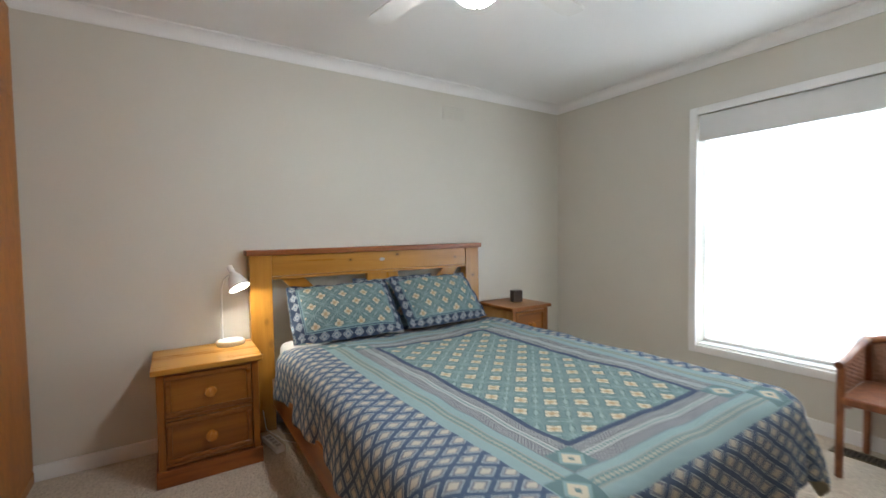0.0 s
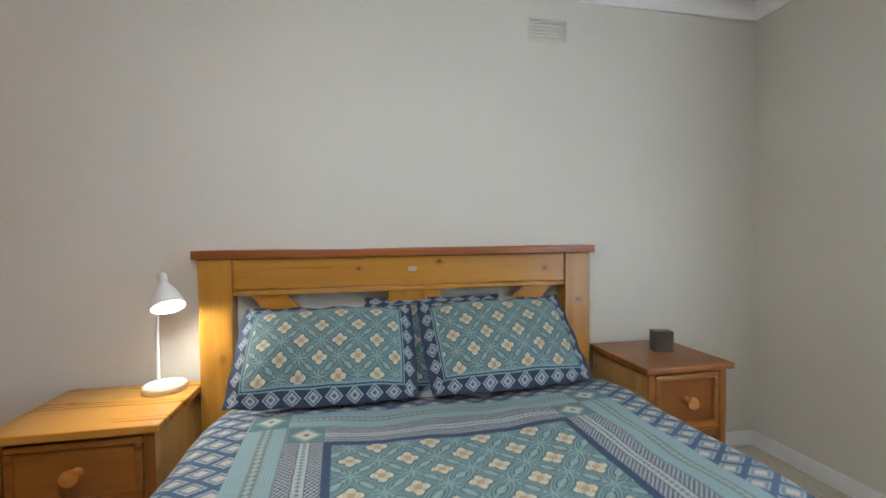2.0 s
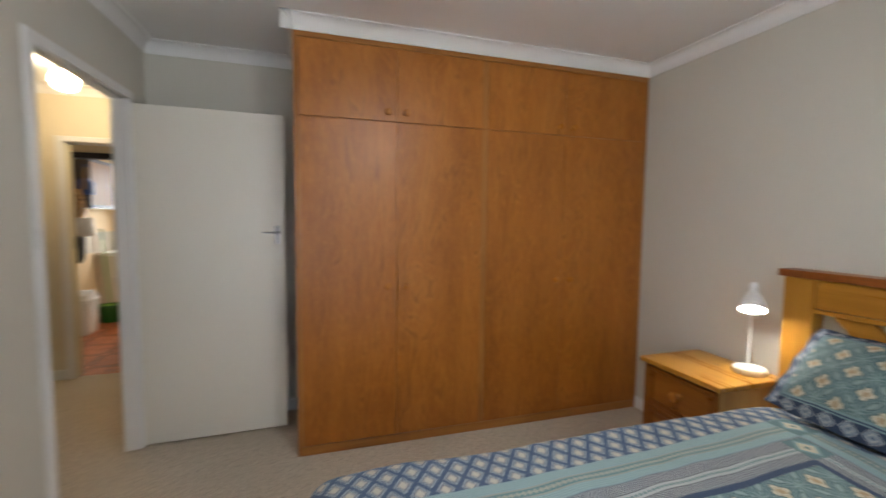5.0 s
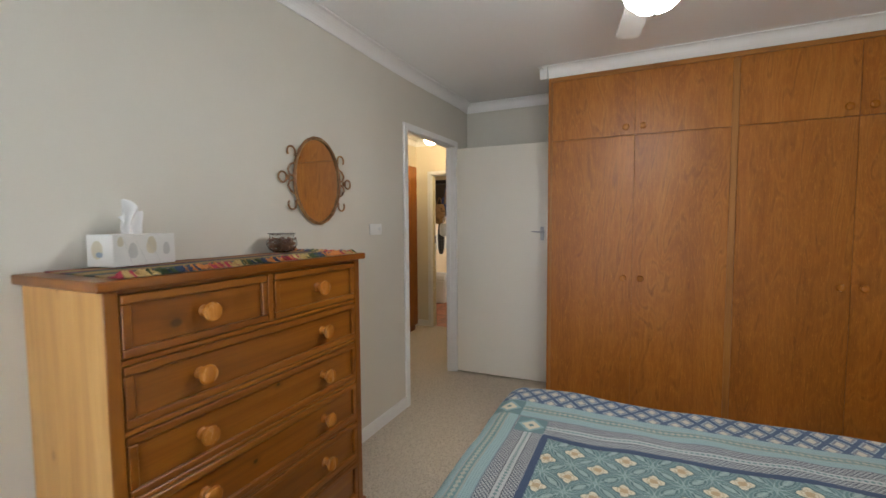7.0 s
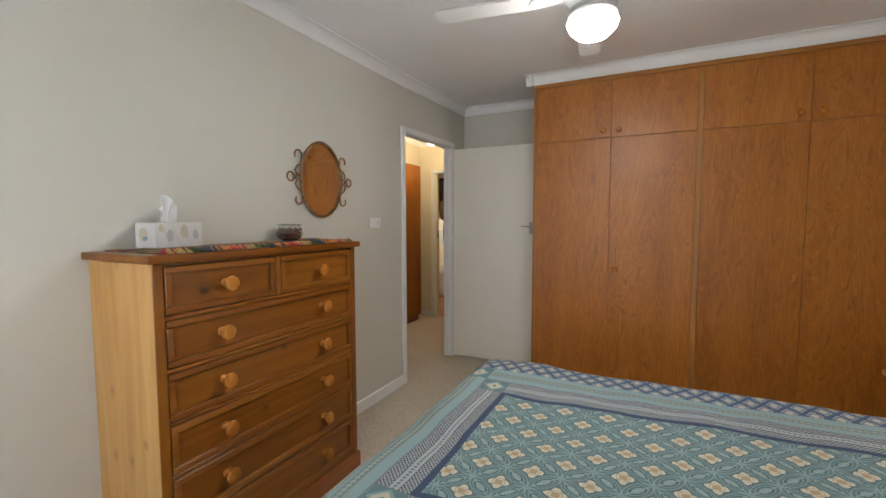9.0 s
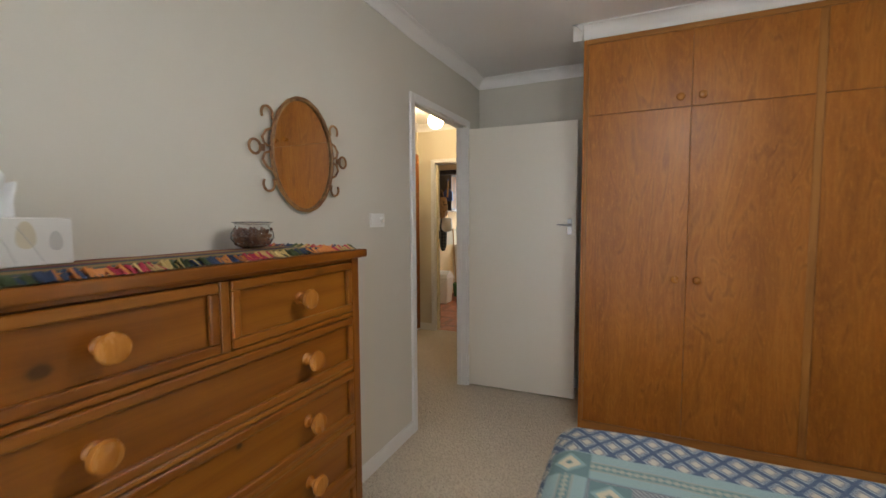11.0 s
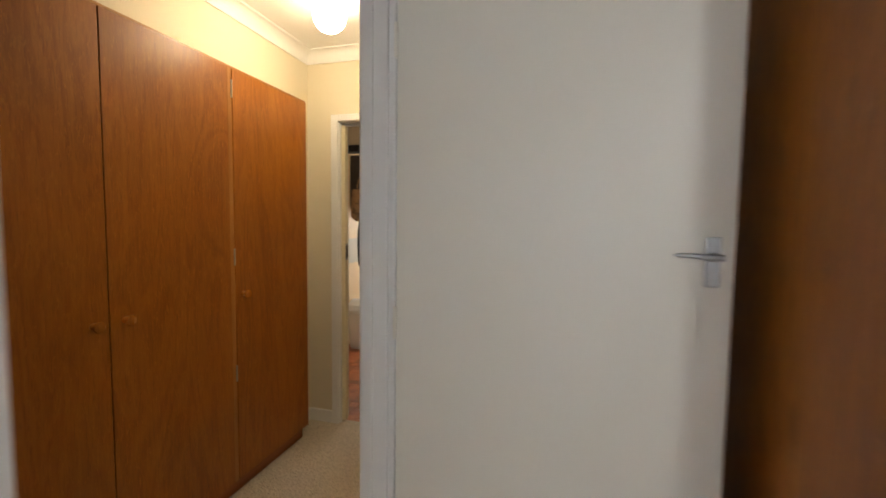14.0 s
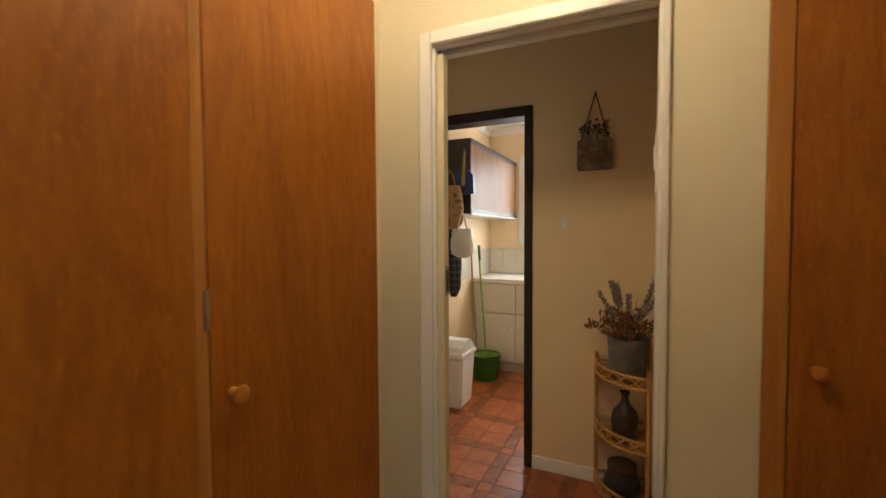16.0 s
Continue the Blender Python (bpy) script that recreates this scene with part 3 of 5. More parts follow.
T = 0.016
skirting("baseboard", [(WF, E, N - T, N), (E - T, E, S, N - T), (-0.10, E - T, S, S + T), (W, W + T, SW, 0.375)])
skirting("baseboard_hall", [(-2.385, -2.17, -1.708, -1.708 + T), (-2.385, -2.385 + T, -1.69, -1.53), (-2.385, -2.385 + T, -0.730, -0.504)])
skirting("baseboard_passage", [(-3.365, -3.365 + T, -1.345, -0.70), (-3.35, -2.5, -0.70 - T, -0.70)], 0.075)

# window frame, glass and sill
win = tagged(new("window_1"), "wide white-framed window with frosted daylight", "window", "", "structure")
part("architrave", boxes((E - 0.018, E, 1.44, 1.495, 0.343, 2.153), (E - 0.018, E, -0.35, -0.295, 0.343, 2.153), (E - 0.018, E, -0.295, 1.44, 2.098, 2.153), (E - 0.018, E, -0.295, 1.44, 0.343, 0.398), bevel=0.004), WHITE, win)
part("window_frame", boxes((3.474, 3.53, 1.405, 1.445, 0.395, 2.10), (3.474, 3.53, -0.30, -0.26, 0.395, 2.10), (3.474, 3.53, -0.26, 1.405, 2.045, 2.10), (3.474, 3.53, -0.26, 1.405, 0.395, 0.45),
                          (3.470, 3.54, 0.545, 0.605, 0.45, 2.045), bevel=0.005), WHITE, win)
part("transom", boxes((3.53, 3.57, 0.605, 1.405, 1.215, 1.24), bevel=0.004), WHITE, win)
part("transom", boxes((3.53, 3.57, -0.26, 0.545, 1.215, 1.24), bevel=0.004), WHITE, win)
for y0, y1 in ((0.615, 1.39), (-0.245, 0.535)):
    pane = part("pane", boxes((3.590, 3.596, y0 - 0.03, y1 + 0.03, 0.44, 2.055)), GLASS, win)
    pane.visible_shadow = False
part("window_sill", boxes((3.37, 3.473, -0.30, 1.445, 0.395, 0.412), bevel=0.004), WHITE, win)

blind = thing("roller_blind", "white translucent roller blind lowered over the window", "blind")
bm = bmesh.new()
BX = 3.452
vs = [[bm.verts.new((BX + 0.002 * math.sin(z * 2.1) + 0.0015 * math.sin(y * 5), y, z)) for z in np.linspace(0.435, 2.06, 12)] for y in np.linspace(-0.285, 1.432, 16)]
for a, b in zip(vs, vs[1:]):
    for i in range(11):
        bm.faces.new((a[i], a[i + 1], b[i + 1], b[i]))
part("blind_cloth", bm, BLIND, blind, "translucent white cloth", True)
part("bottom_rail", boxes((BX - 0.009, BX + 0.009, -0.287, 1.434, 0.415, 0.437), bevel=0.004), WHITE, blind)
part("roller_cover", boxes((3.362, 3.378, -0.290, 1.438, 1.905, 2.094), (3.378, 3.45, -0.290, 1.438, 2.082, 2.094), bevel=0.003), plain("grey_white_valance", (0.74, 0.75, 0.75), 0.6, 0, 0.03), blind, "flat pale grey cover board")
part("bead_chain", tube([(3.40, 1.428, 2.0), (3.40, 1.428, 0.95), (3.405, 1.424, 0.93), (3.41, 1.420, 0.95), (3.41, 1.420, 2.0)], 0.002, 6), PLASTIC, blind)

# bedroom door lining and leaf
JL, JR, JZ = -0.937, -0.143, 2.058
dl = tagged(new("door_1"), "white painted bedroom door frame", "door frame", "", "structure")
part("lining", boxes((JR, -0.115, SH - 0.004, S, 0, JZ), (-0.957, JL, -0.612, SW, 0, JZ), (-0.957, -0.115, -0.612, S + 0.012, JZ, 2.076), bevel=0.002), WHITE, dl)
part("stop", boxes((JR - 0.006, JR, SH + 0.004, S - 0.038, 0, JZ), (JL, JL + 0.008, -0.604, SW - 0.040, 0, JZ), bevel=0.002), WHITE, dl)
part("architrave", boxes((JR + 0.006, JR + 0.060, S, S + 0.017, 0, JZ + 0.052), bevel=0.004), WHITE, dl)
part("architrave", boxes((JL - 0.052, JL - 0.006, SW, SW + 0.017, 0, JZ + 0.052), bevel=0.004), WHITE, dl)
part("architrave", prism([(JL - 0.0055, SW - 0.002), (JR + 0.0055, S - 0.002), (JR + 0.0055, S + 0.0165), (JL - 0.0055, SW + 0.0165)], JZ + 0.006, JZ + 0.0515, 2), WHITE, dl)
part("architrave", boxes((JR + 0.006, JR + 0.050, SH - 0.014, SH - 0.004, 0, JZ + 0.052), bevel=0.003), WHITE, dl)
part("architrave", boxes((JL - 0.052, JL - 0.006, -0.606, SHW - 0.004, 0, JZ + 0.052), bevel=0.003), WHITE, dl)
part("strike_plate", boxes((JR - 0.0015, JR, -0.60, -0.585, 1.22, 1.25)), CHROME, dl)

LEAF = pose(-0.957, -0.5115, 0, 0, 0, 91.8)
leaf = thing("door_leaf", "cream flush bedroom door standing open against the wall", "door", at=LEAF)
part("slab", boxes((0.0, 0.814, -0.0, 0.036, 0.012, 2.045), bevel=0.002), DOORPAINT, leaf)


def lever(parent, x, z, side):
    y = -0.001 if side < 0 else 0.037
    h = part("handle", boxes((x - 0.015, x + 0.015, min(y, y + side * 0.008), max(y, y + side * 0.008), z - 0.07, z + 0.045), bevel=0.003, seg=2), CHROME, parent, "satin chrome lever handle")
    bm = lathe([(0.0, 0.0), (0.017, 0.0), (0.017, 0.006), (0.010, 0.009), (0.0085, 0.034), (0.0, 0.035)], 16, Matrix.Translation((x, y, z)) @ Matrix.Rotation(radians(90 if side < 0 else -90), 4, "X"))
    part("spindle", bm, CHROME, h, "", True)
    yy = y + side * 0.031
    part("lever", tube([(x + 0.012, yy, z), (x - 0.02, yy, z), (x - 0.045, yy, z + 0.003), (x - 0.078, yy, z + 0.004), (x - 0.088, yy, z + 0.004)], [0.008, 0.0075, 0.006, 0.005, 0.002], 10), CHROME, h, "", True)


lever(leaf, 0.767, 1.299, -1)
lever(leaf, 0.767, 1.299, 1)
for z in (0.25, 1.05, 1.80):
    part("hinge", lathe([(0, z), (0.007, z), (0.007, z + 0.09), (0, z + 0.09)], 10, Matrix.Translation((-0.002, -0.006, 0))), DOORPAINT, leaf, "", True)

# sliding door of the hall opening
hd = tagged(new("door_2"), "white painted frame of a sliding door", "door frame", "", "structure")
part("lining", boxes((-2.50, -2.385, OY1 - 0.015, OY1, 0, OZ), (-2.407, -2.385, OY0, OY0 + 0.012, 0, OZ), (-2.50, -2.467, OY0, OY0 + 0.012, 0, OZ), (-2.418, -2.385, OY0, OY1, OZ, OZ + 0.02), (-2.50, -2.467, OY0, OY1, OZ, OZ + 0.02), bevel=0.002), WHITE, hd)
part("architrave", boxes((-2.385, -2.367, OY0 - 0.045, OY0 + 0.004, 0, OZ + 0.052), (-2.385, -2.367, OY1 - 0.004, OY1 + 0.014, 0, OZ + 0.052), (-2.385, -2.367, OY0 + 0.004, OY1 - 0.004, OZ + 0.006, OZ + 0.052), bevel=0.004), WHITE, hd)
part("latch", boxes((-2.46, -2.445, OY1 - 0.024, OY1 - 0.015, 1.53, 1.60), (-2.475, -2.43, OY1 - 0.019, OY1 - 0.0152, 1.46, 1.64), bevel=0.001), PLASTIC, hd, "white latch plate with dark bolt")
slider = thing("sliding_door", "cream sliding door pushed back into the wall", "door")
part("slab", boxes((-2.448, -2.410, -2.22, OY0 + 0.035, 0.012, 1.985), bevel=0.002), CREAMEDGE, slider)
part("flush_pull", boxes((-2.444, -2.413, OY0 + 0.034, OY0 + 0.0385, 1.108, 1.216), bevel=0.001), CHROME, slider, "recessed metal finger pull")
# flat plate whose dark colour stands in for shade inside the pull
part("pull_shade", boxes((-2.439, -2.418, OY0 + 0.0385, OY0 + 0.0395, 1.122, 1.202)), plain("recess_shade", (0.08, 0.075, 0.06), 0.4, 0.8), slider)

# laundry door frame, near-black
ld = tagged(new("door_3"), "near-black stained timber frame of the laundry door", "door frame", "", "structure")
part("frame", boxes((-3.478, -3.352, -1.392, -1.347, 0, 2.042), (-3.478, -3.352, -2.185, -2.14, 0, 2.042), (-3.478, -3.352, -2.14, -1.392, 1.985, 2.042), bevel=0.004), BLACKWOOD, ld)
part("strike_plate", boxes((-3.43, -3.40, -1.394, -1.3918, 0.26, 0.33)), CHROME, ld)

# laundry window
lw = tagged(new("window_2"), "bright white-framed laundry window", "window", "", "structure")
part("window_frame", boxes((-5.51, -5.44, -1.975, -1.90, 1.21, 2.14), (-5.51, -5.44, -0.88, -0.805, 1.21, 2.14), (-5.51, -5.44, -1.90, -0.88, 2.07, 2.14), (-5.51, -5.44, -1.90, -0.88, 1.21, 1.28), bevel=0.005), WHITE, lw)
lp = part("pane", boxes((-5.50, -5.494, -1.91, -0.87, 1.27, 2.08)), GLASS, lw)
lp.visible_shadow = False


# ---- built-in cupboards ----
def knob_mesh(r=0.019, length=0.034):
    """A turned knob on +z."""
    return lathe([(0, 0), (r * 0.62, 0), (r * 0.62, 0.003), (r * 0.42, 0.008), (r * 0.40, length * 0.45), (r * 0.8, length * 0.58), (r, length * 0.74), (r * 0.9, length * 0.92), (r * 0.5, length), (0, length)], 20)


def knob(parent, at, normal, r=0.019, length=0.034, material=None):
    bm = knob_mesh(r, length)
    bm.transform(Matrix.Translation(at) @ Vector(normal).to_track_quat("Z", "Y").to_matrix().to_4x4())
    return part("knob", bm, material or KNOBWOOD, parent, "turned wooden knob", True)


ward = thing("built_in_wardrobe", "orange-brown plywood wardrobe with eight doors, floor to ceiling", "wardrobe")
part("carcass", boxes((W + 0.001, WF - 0.022, 0.390, N - 0.001, 0.0, 2.43)), TRIMWOOD[2], ward)
part("side_panel", boxes((W + 0.002, WF - 0.001, 0.375, 0.390, 0, 2.425), bevel=0.002), VENEER, ward)
for y0, y1 in ((0.3902, 0.405), (1.505, 1.54), (N - 0.03, N - 0.002)):
    part("stile", boxes((WF - 0.022, WF, y0, y1, 0.055, 2.392), bevel=0.0015), TRIMWOOD[2], ward)
part("top_rail", boxes((WF - 0.022, WF + 0.001, 0.3902, N - 0.002, 2.393, 2.425), bevel=0.0015), TRIMWOOD[1], ward)
part("bottom_rail", boxes((WF - 0.022, WF + 0.004, 0.3902, N - 0.002, 0.0, 0.054), bevel=0.002), TRIMWOOD[1], ward)
for y0, y1, ky in ((0.406, 0.9545, 0.899), (0.9565, 1.504, 1.007), (1.541, 2.107, 2.055), (2.109, N - 0.031, 2.161)):
    for z0, z1, kz in ((0.058, 1.968, 0.993), (1.9705, 2.390, 2.022)):
        d = part("door", boxes((WF - 0.018, WF + 0.002, y0, y1, z0, z1), bevel=0.0012), VENEER, ward)
        knob(d, (WF + 0.002, ky, kz), (1, 0, 0), 0.021, 0.038)
for y in (0.4035, 1.507, 1.538):
    for z in (0.35, 1.20, 1.80, 2.05, 2.32):
        part("hinge", boxes((WF - 0.001, WF + 0.0035, y - 0.003, y + 0.003, z - 0.03, z + 0.03)), TRIMWOOD[2], ward)

CF = -1.585
cup = thing("hall_cupboard", "tall brown plywood hall cupboard with plain doors", "cupboard")
part("carcass", boxes((-2.168, 0.90, -1.7075, CF - 0.022, 0.075, 2.075)), TRIMWOOD[2], cup)
part("plinth", boxes((-2.155, 0.90, -1.7075, CF - 0.03, 0.0, 0.075)), PINE_DARK[0], cup)
part("end_stile", boxes((-2.176, -2.168, -1.7075, CF, 0.072, 2.08), bevel=0.001), TRIMWOOD[2], cup)
part("stile", boxes((-1.572, -1.545, CF - 0.022, CF, 0.075, 2.08), bevel=0.001), TRIMWOOD[2], cup)
part("top_board", boxes((-2.168, 0.90, -1.7075, CF - 0.001, 2.0755, 2.085), bevel=0.001), TRIMWOOD[0], cup)
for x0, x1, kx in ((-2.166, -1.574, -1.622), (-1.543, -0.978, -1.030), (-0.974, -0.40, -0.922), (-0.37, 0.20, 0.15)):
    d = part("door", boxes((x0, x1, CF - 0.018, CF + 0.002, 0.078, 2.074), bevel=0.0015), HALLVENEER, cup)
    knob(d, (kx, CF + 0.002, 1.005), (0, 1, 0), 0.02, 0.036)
for z in (0.62, 1.19, 1.98):
    part("hinge", lathe([(0, z - 0.04), (0.004, z - 0.04), (0.004, z + 0.04), (0, z + 0.04)], 8, Matrix.Translation((-1.567, CF + 0.004, 0))), CHROME, cup, "", True)

lin = thing("linen_cupboard", "brown plywood linen cupboard with a closed door", "cupboard")
part("carcass", boxes((-2.90, -2.40, -0.503, 0.39, 0, 2.085)), TRIMWOOD[2], lin)
part("door_frame", boxes((-2.398, -2.372, -0.503, -0.452, 0, 2.085), (-2.398, -2.372, 0.35, 0.395, 0, 2.085), (-2.398, -2.372, -0.452, 0.35, 2.04, 2.085), bevel=0.002), TRIMWOOD[2], lin)
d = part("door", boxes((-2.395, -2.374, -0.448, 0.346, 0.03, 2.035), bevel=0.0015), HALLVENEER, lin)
knob(d, (-2.374, -0.392, 0.985), (1, 0, 0), 0.02, 0.036)


# ---- bedroom furniture ----
XC = 1.41
bed = thing("bed_frame", "honey pine bed frame with a barn-style headboard", "bed")
HB0, HB1 = 2.70, 2.775
hbp = part("headboard", boxes((0.60, 2.135, HB0, HB1 - 0.01, 1.000, 1.137), bevel=0.004), HEADPINE, bed)
part("cap", boxes((0.447, 2.288, 2.676, 2.787, 1.137, 1.173), bevel=0.005, seg=2), PINE_DARK[0], hbp)
part("bead", boxes((0.602, 2.133, HB0 - 0.006, HB1 - 0.01, 0.978, 0.999), bevel=0.005, seg=2), PINE[0], hbp)
part("post", boxes((0.467, 0.60, HB0 - 0.008, HB1, 0.0, 1.1365), bevel=0.005, seg=2), PINE[2], hbp)
part("post", boxes((2.135, 2.268, HB0 - 0.008, HB1, 0.0, 1.1365), bevel=0.005, seg=2), POSTPINE, hbp)
part("middle_plank", boxes((1.262, 1.512, HB0 + 0.012, HB1 - 0.018, 0.36, 0.9775), bevel=0.003), PINE[2], hbp)
for s in (-1, 1):
    top, foot = 1.3675 + s * 0.705, 1.387 + s * 0.126
    part("brace", prism([(top, 0.9775), (top - s * 0.148, 0.9775), (foot, 0.505), (foot, 0.36), (foot + s * 0.02, 0.36)], HB0 + 0.02, HB1 - 0.03, 1), PINE[0], hbp)
part("lower_rail", boxes((0.60, 2.135, HB0, HB1 - 0.01, 0.20, 0.36), bevel=0.004), PINE[0], hbp)
part("maker_plate", lathe([(0, 0), (0.022, 0), (0.021, 0.002), (0, 0.003)], 20, Matrix.Translation((1.375, HB0, 1.076)) @ Matrix.Rotation(radians(90), 4, "X") @ Matrix.Diagonal((1, 0.55, 1, 1))), CHROME, hbp, "small oval metal plate", True)
part("side_rail", boxes((0.58, 0.615, 0.47, HB0 - 0.009, 0.17, 0.34), bevel=0.004), TALL[1], bed)
part("side_rail", boxes((2.185, 2.22, 0.47, HB0 - 0.009, 0.17, 0.34), bevel=0.004), TALL[1], bed)
part("foot_rail", boxes((0.75, 2.03, 0.458, 0.492, 0.15, 0.36), bevel=0.004), PINE[0], bed)
for x in (0.66, 2.03):
    part("foot_post", boxes((x, x + 0.09, 0.450, 0.499, 0, 0.40), bevel=0.006, seg=2), PINE[2], bed)
part("slat_base", boxes((0.616, 2.184, 0.47, HB0 - 0.01, 0.30, 0.325)), PINE[0], bed)

bm = boxes((0.625, 2.185, 0.50, 2.69, 0.33, 0.575), bevel=0.06, seg=4)
solid("mattress", bm, SHEET, "white sheeted mattress under the duvet", "mattress", smooth=True)


def cloth_noise(u, v, s):
    return noise.noise(Vector((u * s, v * s, 3.7)))


def duvet():
    """One sheet of cloth draped over the mattress; u across, v towards the foot, metres along the cloth."""
    bm = bmesh.new()
    uvl = bm.loops.layers.uv.new("UVMap")
    hw, foot, r = 0.735, 0.845, 0.10            # half width of the flat top; where it turns down at the foot
    us = np.linspace(-1.085, 1.085, 150)
    vsn = np.linspace(-1.16, 1.25, 156)
    y_mid, z_top = 1.375, 0.602
    grid, flat = [], {}
    for v in vsn:
        row = []
        for u in us:
            du, dv = max(0.0, abs(u) - hw), max(0.0, v - foot)
            d = math.hypot(du, dv)
            bx, by = max(-hw, min(hw, u)), min(v, foot)
            x, y, z = bx, by, z_top
            z += 0.016 * cloth_noise(u, v, 2.6) + 0.008 * cloth_noise(u, v, 7.0) + 0.02 * math.exp(-((abs(u) - 0.55) / 0.2) ** 2) * 0.4
            if v < -0.80:
                z -= 0.02 * (-(v + 0.80) / 0.235) ** 2
            if d > 0:
                nx, ny = math.copysign(du / d, u) if du else 0.0, dv / d
                quarter = r * math.pi / 2
                if d < quarter:
                    h, g = r * math.sin(d / r), r * (1 - math.cos(d / r))
                else:
                    e = d - quarter
                    along = v * 1.0 if dv == 0 else (u if du == 0 else math.atan2(dv, du) * 0.5)
                    wave = 0.022 * math.sin(along * 11 + 1.3) + 0.018 * cloth_noise(along * 2, 1.0, 3.0) + 0.012 * math.sin(along * 27)
                    k = min(1.0, e / 0.18)
                    corner = min(1.0, 4 * (du * dv) / (d * d + 1e-9))
                    h, g = r + k * wave * 0.8 + e * (0.03 + 0.16 * corner), r + e * (0.97 - 0.12 * corner)
                x, y, z = bx + nx * h, by + ny * h, z - g
            row.append(bm.verts.new((XC + x, y_mid - y, max(z, 0.03))))
            flat[row[-1]] = (u - 0.03 - 0.04 * v, v - 0.005)
        grid.append(row)
    for a, b in zip(grid, grid[1:]):
        for i in range(len(us) - 1):
            f = bm.faces.new((a[i], a[i + 1], b[i + 1], b[i]))
            f.smooth = True
            for lp_ in f.loops:
                lp_[uvl].uv = flat[lp_.vert]
    bmesh.ops.reverse_faces(bm, faces=bm.faces)
    me = bpy.data.meshes.new("cover")
    bm.to_mesh(me)
    bm.free()
    under = me.copy()
    for v in under.vertices:
        v.co -= v.normal * 0.0125
    ob = thing("duvet", "teal and navy patterned cotton duvet spread over the bed", "duvet")
    for name, data, material, thick, label in (("cover", me, DUVET, 0.012, "printed teal and navy cotton cover"), ("lining", under, LINING, 0.007, "plain taupe underside")):
        data.materials.append(material)
        layer = new(name, data)
        layer.parent = ob
        solidify = layer.modifiers.new("thickness", "SOLIDIFY")
        solidify.thickness, solidify.offset = thick, -1.0
        tagged(layer, label)
    return ob


duvet()


def pillow(name, m, label, w=0.76, h=0.475, thick=0.085, seed=0.0):
    """A flanged pillow, flat in x and y about its middle, puffed along z."""
    bm = bmesh.new()
    uvl = bm.loops.layers.uv.new("UVMap")
    n, k = 46, 32
    flat = {}
    sheets = []
    for side in (1, -1):
        rows = []
        for j in range(k + 1):
            row = []
            for i in range(n + 1):
                a, b = 2 * i / n - 1, 2 * j / k - 1
                ia, ib = min(1.0, abs(a) / 0.93), min(1.0, abs(b) / 0.90)
                puff = ((1 - ia ** 2.6) * (1 - ib ** 2.6)) ** 0.62 * thick
                pinch = 1 - 0.045 * (a * a * b * b)
                x = a * w / 2 * (1 - 0.035 * (1 - b * b) * abs(a) ** 6)
                y = b * h / 2 * (1 - 0.07 * (1 - a * a) * max(0, b) ** 6)
                crease = 0.011 * noise.noise(Vector((a * 2.2 + seed, b * 2.0, 1.1))) + 0.006 * noise.noise(Vector((a * 6 + seed, b * 5, 4.0)))
                edge = 0.007 * math.sin(a * 13 + seed) * abs(b) ** 8 + 0.006 * math.sin(b * 11 + seed) * abs(a) ** 8
                z = side * (puff + 0.002) + crease * (0.3 + min(1.0, puff / 0.03)) + edge
                vert = bm.verts.new((x * pinch, y * pinch, z))
                flat[vert] = (a * w / 2, b * h / 2)
                row.append(vert)
            rows.append(row)
        sheets.append(rows)
        for a_, b_ in zip(rows, rows[1:]):
            for i in range(n):
                q = (a_[i], a_[i + 1], b_[i + 1], b_[i])
                bm.faces.new(q if side > 0 else q[::-1])
    up, dn = sheets
    rim = [(0, i) for i in range(n)] + [(j, n) for j in range(k)] + [(k, i) for i in range(n, 0, -1)] + [(j, 0) for j in range(k, 0, -1)]
    for (j0, i0), (j1, i1) in zip(rim, rim[1:] + rim[:1]):
        bm.faces.new((up[j0][i0], dn[j0][i0], dn[j1][i1], up[j1][i1]))
    for f in bm.faces:
        f.smooth = True
        for lp_ in f.loops:
            lp_[uvl].uv = flat[lp_.vert]
    ob = solid(name, bm, PILLOW, label, "pillow", "pillows on the bed", m)
    for p in ob.data.polygons:
        p.use_smooth = True
    return ob


pillow("pillow", pose(1.005, 2.468, 0.778, 45, 0, -2) @ Matrix.Scale(0.94, 4), "teal flower-patterned pillow leaning on the headboard", seed=0.3)
pillow("pillow", pose(1.728, 2.475, 0.780, 46, 0, 3) @ Matrix.Scale(0.94, 4), "teal flower-patterned pillow leaning on the headboard beside another", seed=2.1)
pillow("pillow", pose(1.02, 2.59, 0.70, 58, 0, -1), "patterned pillow tucked behind the front pillow", 0.70, 0.46, 0.055, 5.0)
pillow("pillow", pose(1.46, 2.605, 0.748, 60, 0, -5), "patterned pillow peeking out behind the front pillow", 0.66, 0.47, 0.05, 7.7)


